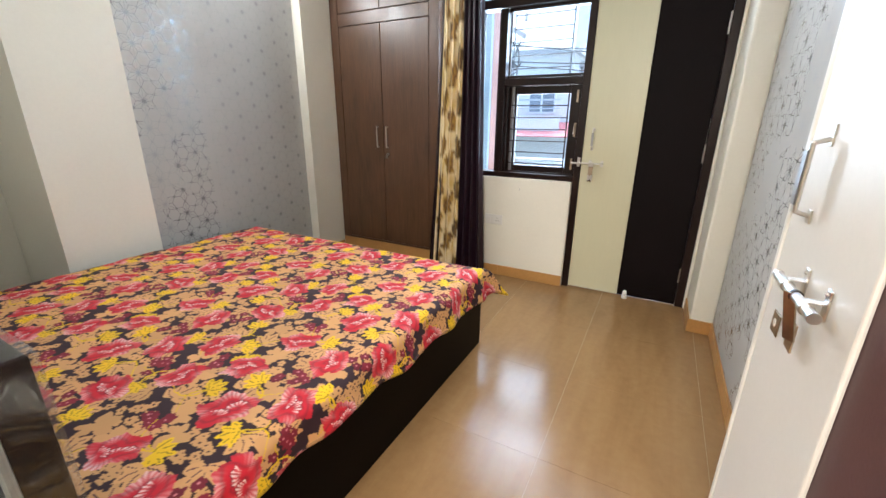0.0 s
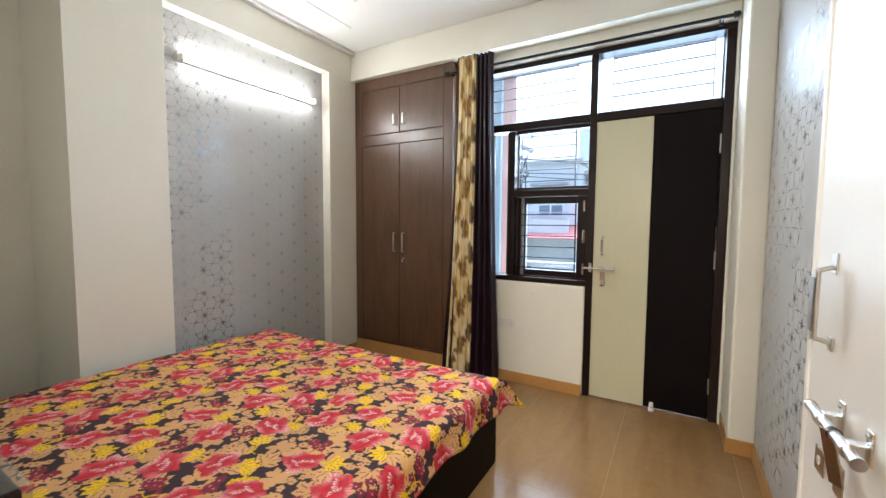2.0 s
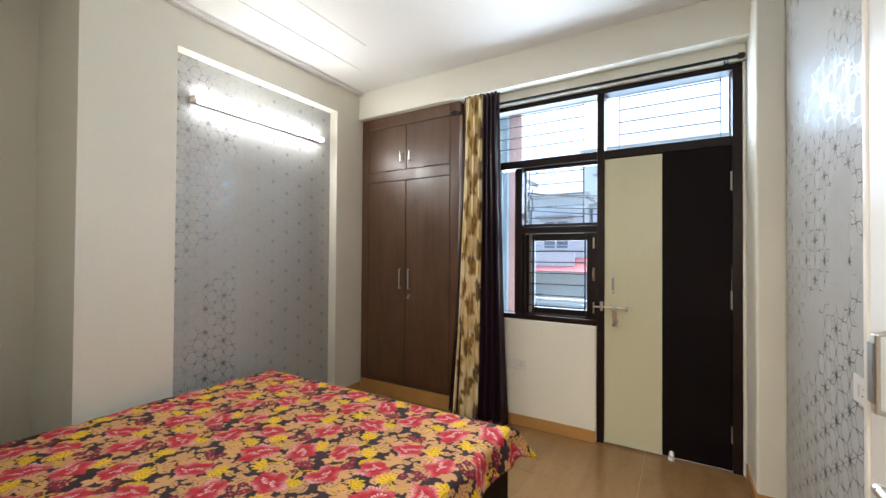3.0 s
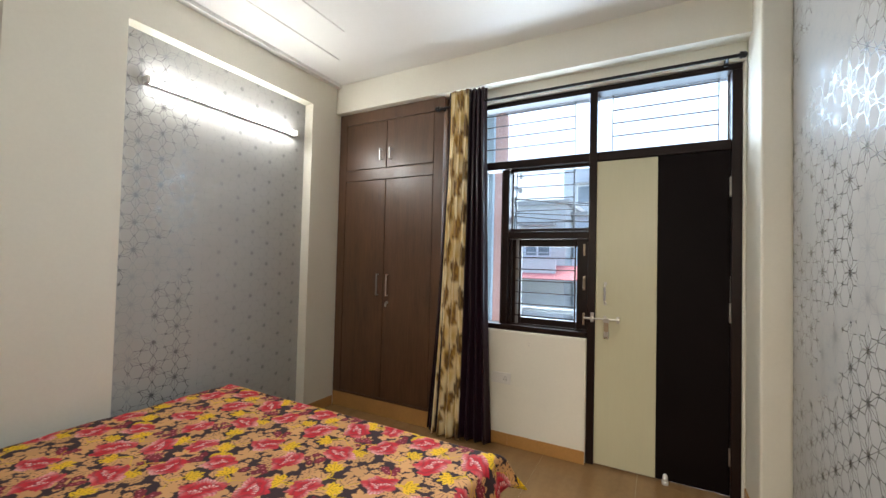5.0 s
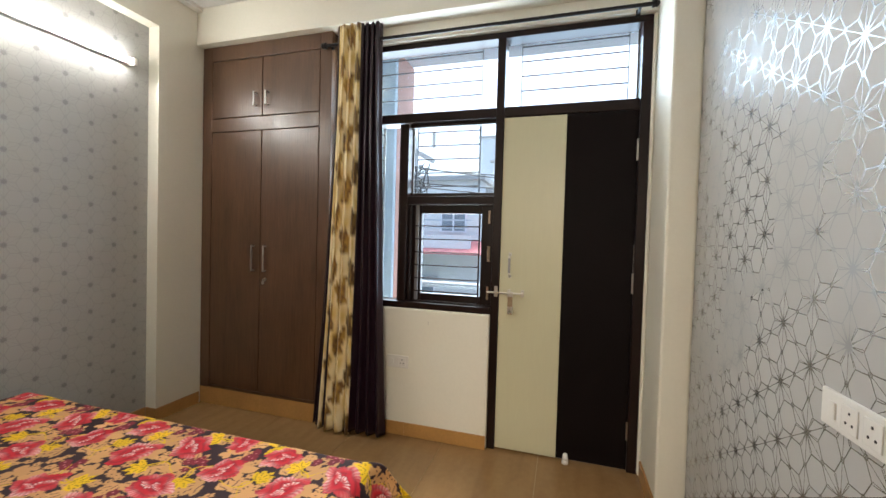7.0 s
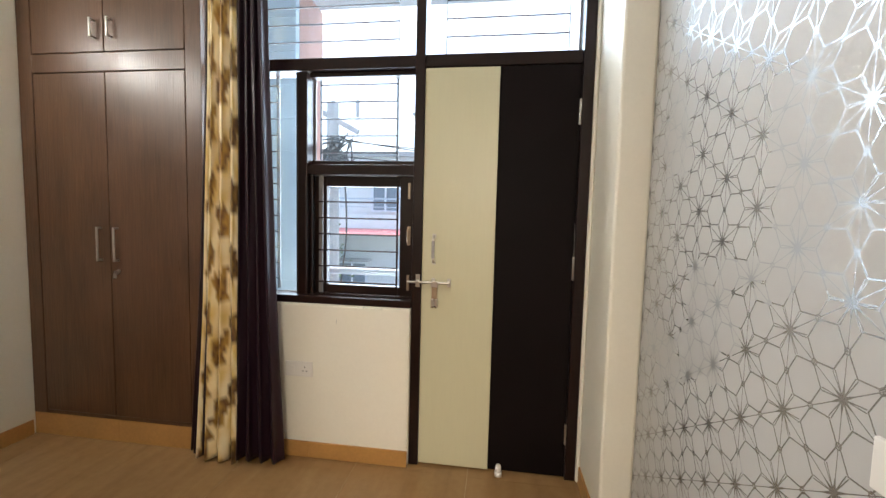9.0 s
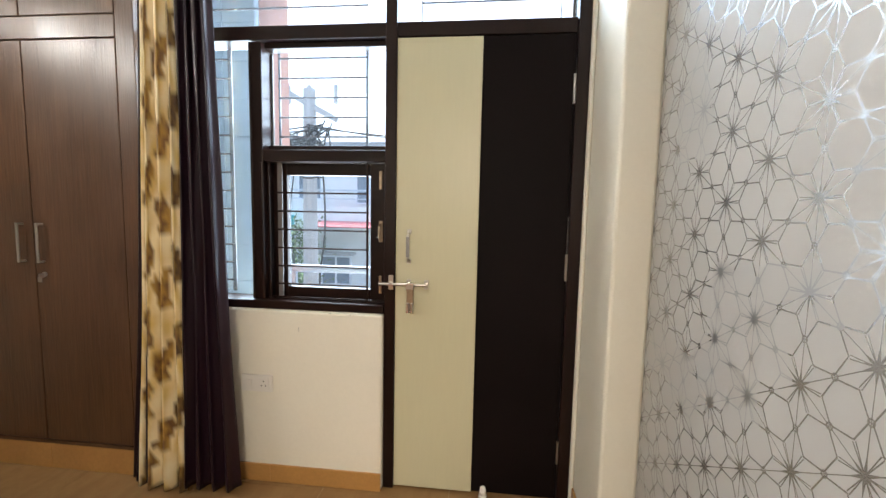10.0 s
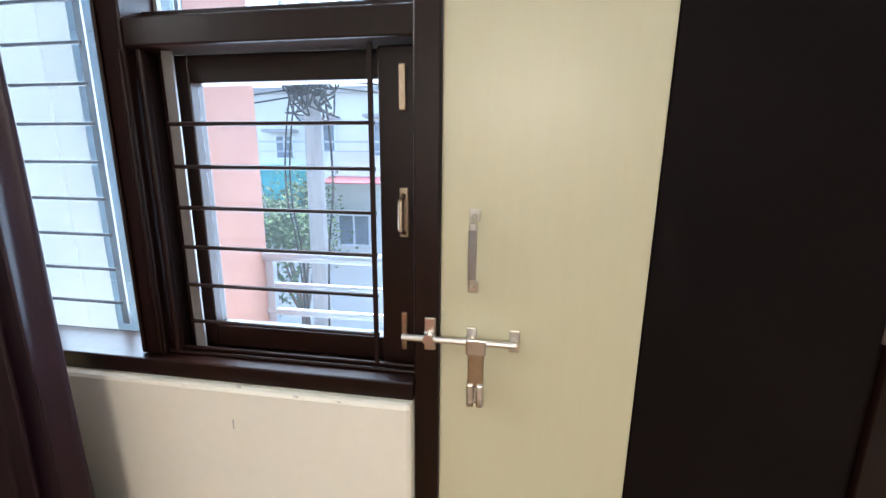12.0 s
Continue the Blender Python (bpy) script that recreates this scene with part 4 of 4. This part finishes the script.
def bedspread():
    step = 0.0036
    x0, x1, y0, y1 = BX0 - 0.03, BX1 + 0.0, BY0 - 0.005, BY1 + 0.0
    drop_r, drop_f = 0.178, 0.185
    us = np.arange(x0, x1 + drop_r, step)
    vs = np.arange(y0, y1 + drop_f, step)
    U, V = np.meshgrid(us, vs, indexing="ij")
    du, dv = np.clip(U - x1, 0, None), np.clip(V - y1, 0, None)
    # the hem scallops gently along the side
    du = du * (0.70 + 0.30 * np.clip((V - 0.5) / 1.5, 0, 1) + 0.025 * np.sin(V * 9.0) + 0.02 * np.sin(V * 31))
    R = 0.045

    def bend(s):
        a = np.clip(s / R, 0, np.pi / 2)
        out = R * np.sin(a)
        down = R * (1 - np.cos(a)) + np.clip(s - R * np.pi / 2, 0, None)
        return out, down
    ou, zu = bend(du)
    ov, zv = bend(dv)
    both = np.minimum(du, dv)
    X = np.minimum(U, x1) + ou - 0.028 + 0.55 * np.clip(zu - R, 0, None) * 0.35
    Y = np.minimum(V, y1) + ov - 0.028
    Z = BT - np.maximum(zu, zv) - 0.25 * np.minimum(zu, zv)
    X = X + 0.50 * both * (dv > 0)
    Y = Y + 0.62 * both * (du > 0)
    fold = np.clip(du / 0.12, 0, 1)
    X = X + 0.012 * fold * np.sin(V * 17 + 1.0)
    top = (du == 0) & (dv == 0)
    Z = Z + np.where(top, 1, 0.3) * (0.0035 * np.sin(U * 7 + V * 3) * np.sin(V * 5) + 0.0022 * np.sin(U * 19 - V * 13) + 0.0013 * np.sin(V * 41 + U * 9))
    P, C = np.stack([X, Y, Z], -1), floral(U, V)
    owner = thing("bedspread", "red, gold and beige floral cotton bedspread draped over the bed", "bedspread")
    grid_mesh("cover", P, M_CLOTH, C, True, owner, "", 0.002)
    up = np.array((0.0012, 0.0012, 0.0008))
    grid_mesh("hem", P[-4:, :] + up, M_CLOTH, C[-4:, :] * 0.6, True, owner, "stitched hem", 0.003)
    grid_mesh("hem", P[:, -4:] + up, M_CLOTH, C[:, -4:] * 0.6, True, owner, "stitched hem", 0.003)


bedspread()

# ---- balcony ----
setting("balcony_floor", M_CONC, [(-1.55, 1.3, 3.62, 4.62, -0.2, -0.02)], "grey balcony floor")
setting("balcony_ceiling", M_BUILD_B, [(-1.55, 1.4, 3.70, 4.40, 2.86, 3.02)], "pale balcony soffit")
bwall = setting("balcony_side_wall", M_TILEWALL, [(-1.55, -1.4, 3.62, 4.08, -0.02, 2.86), (-1.55, -0.982, 4.04, 4.08, -0.02, 2.86)], "white-blue tiled balcony side wall")
for i in range(13):
    for x0, x1 in ((-1.395, -1.19), (-1.186, -0.984)):
        boxes("wall_tile", M_TILEWALL, bwall, [(x0, x1, 4.032, 4.0395, i * 0.22, i * 0.22 + 0.216)], bev=0)
setting("balcony_pillar", M_PEACH, [(-1.55, -0.98, 4.082, 4.44, -0.02, 2.86)], "peach painted balcony pillar")
brail = thing("balcony_railing", "pale blue-grey steel balcony railing", "railing", (0, 4.42, -0.02))
for z, r in ((0.93, 0.028), (0.79, 0.014), (0.66, 0.018), (0.50, 0.014), (0.34, 0.014), (0.18, 0.014)):
    bm = bmesh.new()
    rod(bm, (-0.975, 0, z), (1.3, 0, z), r, 12)
    part("rail", bm, M_RAIL, brail)
for x in (-0.95, -0.2, 0.55, 1.28):
    bm = bmesh.new()
    box(bm, x - 0.02, x + 0.02, -0.015, 0.015, 0.0, 0.94, 0.003)
    part("post", bm, M_RAIL, brail)

# ---- street and far side ----
GZ = -6.2
setting("ground", M_STREET, [(-400, 400, -300, 600, GZ - 0.3, GZ)], "grey street surface")


def far_building(name, label, x0, x1, y, depth, z1, mat, wins, balconies=(), parapet=True):
    b = thing(name, label, "house", ((x0 + x1) / 2, y, GZ))
    ob0 = Matrix.Translation((-(x0 + x1) / 2, -y, -GZ))

    def bb(nm, m, s, parent=None, bev=0.0):
        o_ = boxes(nm, m, parent or b, s, bev=bev)
        if parent is None:
            o_.matrix_basis = ob0
        return o_
    bb("wall", mat, [(x0, x1, y, y + depth, GZ, z1)])
    if parapet:
        bb("roof", M_CONC, [(x0 - 0.15, x1 + 0.15, y - 0.15, y + depth, z1, z1 + 0.15)])
    for (wx, wz, ww, wh) in wins:
        w = bb("window", M_BUILD_B, [(wx - 0.06, wx + ww + 0.06, y - 0.05, y - 0.005, wz - 0.06, wz), (wx - 0.06, wx + ww + 0.06, y - 0.05, y - 0.005, wz + wh, wz + wh + 0.06),
                                     (wx - 0.06, wx, y - 0.05, y - 0.005, wz, wz + wh), (wx + ww, wx + ww + 0.06, y - 0.05, y - 0.005, wz, wz + wh), (wx + ww / 2 - 0.03, wx + ww / 2 + 0.03, y - 0.05, y - 0.005, wz, wz + wh)])
        boxes("pane", M_DARKGLASS, w, [(wx, wx + ww / 2 - 0.03, y - 0.03, y - 0.01, wz, wz + wh), (wx + ww / 2 + 0.03, wx + ww, y - 0.03, y - 0.01, wz, wz + wh)], bev=0)
        bb("sunshade", M_CONC, [(wx - 0.2, wx + ww + 0.2, y - 0.45, y - 0.004, wz + wh + 0.1, wz + wh + 0.18)])
    for (bx0, bx1, bz) in balconies:
        bal = bb("balcony", mat, [(bx0, bx1, y - 0.9, y - 0.006, bz - 0.12, bz), (bx0, bx1, y - 0.9, y - 0.8, bz + 0.001, bz + 0.45)])
        boxes("balcony_rail", M_RAIL, bal, [(bx0, bx1, y - 0.88, y - 0.84, bz + 0.9, bz + 0.95), (bx0, bx1, y - 0.88, y - 0.84, bz + 0.66, bz + 0.69)], bev=0)
    return b


far_building("apartment_house", "cream plastered apartment house across the street with small windows and balconies", -9.5, -2.3, 14.0, 8, 3.3, M_BUILD_A,
             [(-6.6, 1.52, 0.5, 0.6), (-5.5, 1.72, 0.7, 0.75), (-4.75, -1.0, 0.9, 0.85), (-3.6, 1.6, 0.8, 0.9), (-7.6, -0.8, 1.0, 0.9), (-8.6, 1.7, 0.7, 0.75)],
             [(-9.0, -2.4, 1.0)])
far_building("apartment_house", "pale apartment house across the street with a red awning", -2.2, 6.5, 15.0, 8, 3.0, M_BUILD_B,
             [(-1.7, -0.6, 1.1, 0.9), (0.6, -0.6, 1.1, 0.9), (-1.6, 1.5, 1.0, 0.9), (0.8, 1.5, 1.0, 0.9), (2.8, -0.6, 1.1, 0.9)],
             [(-2.1, 2.5, 1.05)])
far_building("tower_house", "grey taller block behind the nearer houses", -4.4, 3.5, 24.0, 8, 7.2, M_BUILD_C,
             [(-3.6, 4.6, 1.3, 1.1), (-1.2, 4.6, 1.3, 1.1), (1.2, 4.6, 1.3, 1.1), (-3.6, 1.8, 1.3, 1.1), (-1.2, 1.8, 1.3, 1.1)])
far_building("apartment_house", "plain pale house at the end of the street", -22, -9.8, 16.0, 8, 2.6, M_BUILD_B, [(-14, 0.5, 1.2, 1.0), (-12, 0.5, 1.2, 1.0), (-17, 0.5, 1.2, 1.0)])
awn = thing("awning", "faded red sloping awning on brackets", "awning", (-3.0, 13.5, 0.9))
bm = bmesh.new()
vs = [bm.verts.new(c) for c in ((-1.6, -0.9, -0.05), (1.6, -0.9, -0.05), (1.6, 0.45, 0.35), (-1.6, 0.45, 0.35), (-1.6, -0.9, -0.02), (1.6, -0.9, -0.02), (1.6, 0.45, 0.38), (-1.6, 0.45, 0.38))]
for f in ((0, 1, 2, 3), (4, 7, 6, 5), (0, 4, 5, 1), (2, 6, 7, 3), (0, 3, 7, 4), (1, 5, 6, 2)):
    bm.faces.new([vs[i] for i in f])
part("canopy", bm, M_AWN, awn)
tarp = thing("tarpaulin", "cyan tarpaulin hung from a balcony across the street", "tarpaulin", (-5.72, 12.7, 0.86))
uu, vv = np.meshgrid(np.linspace(-0.6, 0.6, 24), np.linspace(0.45, -0.5, 18), indexing="ij")
P = np.stack([uu + 0.25 * vv * uu, 0.05 * np.sin(uu * 12) + 0.03 * np.sin(vv * 9), vv - 0.22 * (uu > 0) * uu], -1)
grid_mesh("sheet", P, M_TARP, parent=tarp, closed_thick=0.004)

upole = thing("utility_pole", "concrete utility pole with tangled cables and a bracket", "utility pole", (-2.08, 7.2, GZ))
bm = bmesh.new()
rod(bm, (0, 0, 0), (0, 0, 3.0 - GZ), 0.15, 12, 0.085)
part("pole", bm, M_CONC, upole)
bm = bmesh.new()
box(bm, -0.35, 0.45, -0.04, 0.04, 2.75 - GZ, 2.83 - GZ, 0.005)
bmesh.ops.rotate(bm, verts=bm.verts, cent=(0, 0, 2.8 - GZ), matrix=Euler((0, radians(28), 0)).to_matrix())
for dx in (-0.3, 0.0, 0.38):
    rod(bm, (dx, 0, 2.8 - GZ), (dx, 0, 3.05 - GZ), 0.03, 8)
part("cross_arm", bm, M_CONC, upole)


def cable(points, r, parent, name="cable"):
    cu = bpy.data.curves.new(name, "CURVE")
    cu.dimensions, cu.bevel_depth, cu.bevel_resolution = "3D", r, 1
    s = cu.splines.new("NURBS")
    s.points.add(len(points) - 1)
    for p_, c in zip(s.points, points):
        p_.co = (*c, 1)
    s.use_endpoint_u, s.order_u = True, 3
    cu.materials.append(M_BLACK)
    ob = new(name, cu)
    ob.parent = parent
    return ob


rc = random.Random(9)
for i in range(16):
    z = 2.1 - GZ + rc.uniform(-0.25, 0.25)
    pts = [(rc.uniform(-0.32, 0.34), rc.uniform(-0.2, 0.1), z + rc.uniform(-0.3, 0.3)) for _ in range(9)]
    cable(pts, 0.011, upole, "cable_loop")
for i in range(9):
    z = 2.2 - GZ + rc.uniform(-0.3, 0.5)
    side = 1 if i % 2 else -1
    far = side * rc.uniform(7, 14)
    cable([(0, -0.1, z), (far * 0.3, rc.uniform(-0.4, 0.4), z - 0.35), (far * 0.7, rc.uniform(-0.8, 0.8), z - 0.3), (far, rc.uniform(-1, 1), z + 0.2)], 0.010, upole)
for i in range(4):
    x = rc.uniform(-0.25, 0.25)
    cable([(x, -0.16, 2.1 - GZ), (x + rc.uniform(-0.15, 0.15), -0.25, 1.2 - GZ), (x * 0.7, -0.18, 0.2 - GZ), (x * 0.5, -0.17, -2.5 - GZ)], 0.010, upole)


def tree(at, height, spread, seed):
    t_ = thing("street_tree", "leafy green street tree beside the pole", "tree", at)
    r_ = random.Random(seed)
    bm = bmesh.new()
    rod(bm, (0, 0, 0), (0.1, 0, height * 0.55), 0.16, 10, 0.09)
    tips = []
    for i in range(9):
        a, l = r_.uniform(0, 6.28), r_.uniform(0.5, 1.0) * spread
        tip = Vector((0.1 + math.cos(a) * l, math.sin(a) * l, height * r_.uniform(0.7, 1.0)))
        rod(bm, (0.1, 0, height * r_.uniform(0.42, 0.56)), tip, 0.05, 6, 0.012)
        tips.append(tip)
    part("trunk", bm, M_BARK, t_)
    vs_, fs_ = [], []
    for i in range(4200):
        tip = tips[i % len(tips)]
        c = tip + Vector((r_.gauss(0, 0.36), r_.gauss(0, 0.36), r_.gauss(-0.1, 0.32)))
        s = r_.uniform(0.05, 0.10)
        q = Euler((r_.uniform(-1, 1), r_.uniform(-1, 1), r_.uniform(0, 6.28))).to_matrix()
        k = len(vs_)
        for lx, ly, lz in ((-0.5, 0, 0), (0, -0.28, 0.08), (0.6, 0, 0), (0, 0.28, 0.08)):
            vs_.append(tuple(c + q @ Vector((lx, ly, lz)) * s * 1.6))
        fs_.append((k, k + 1, k + 2, k + 3))
    me = bpy.data.meshes.new("crown")
    me.from_pydata(vs_, [], fs_)
    me.materials.append(M_LEAF)
    cr = new("crown", me)
    cr.parent = t_


tree((-5.05, 12.0, GZ), 6.8, 1.1, 3)

# ---- floor tiles ----
T = 0.6


def tile_mesh(w, d):
    bm = bmesh.new()
    box(bm, 0.0010, w - 0.0010, 0.0005, d - 0.0005, -0.0014, 0.0)
    return mesh_of("floor_tile", bm, M_FLOOR)


cache = {}
xs = [-3.1] + [-2.73 + T * i for i in range(7)] + [1.4]
ys = [-2.6] + [-1.97 + T * i for i in range(11)]
for xa, xb in zip(xs, xs[1:]):
    for ya, yb in zip(ys, ys[1:]):
        yb = min(yb, 3.62)
        if ya >= 3.6:
            continue
        key = (round(xb - xa, 3), round(yb - ya, 3))
        if key not in cache:
            cache[key] = tile_mesh(*key)
        tl = new("floor_tile", cache[key])
        tl.location = (xa, ya, 0)
        tl.parent = floor
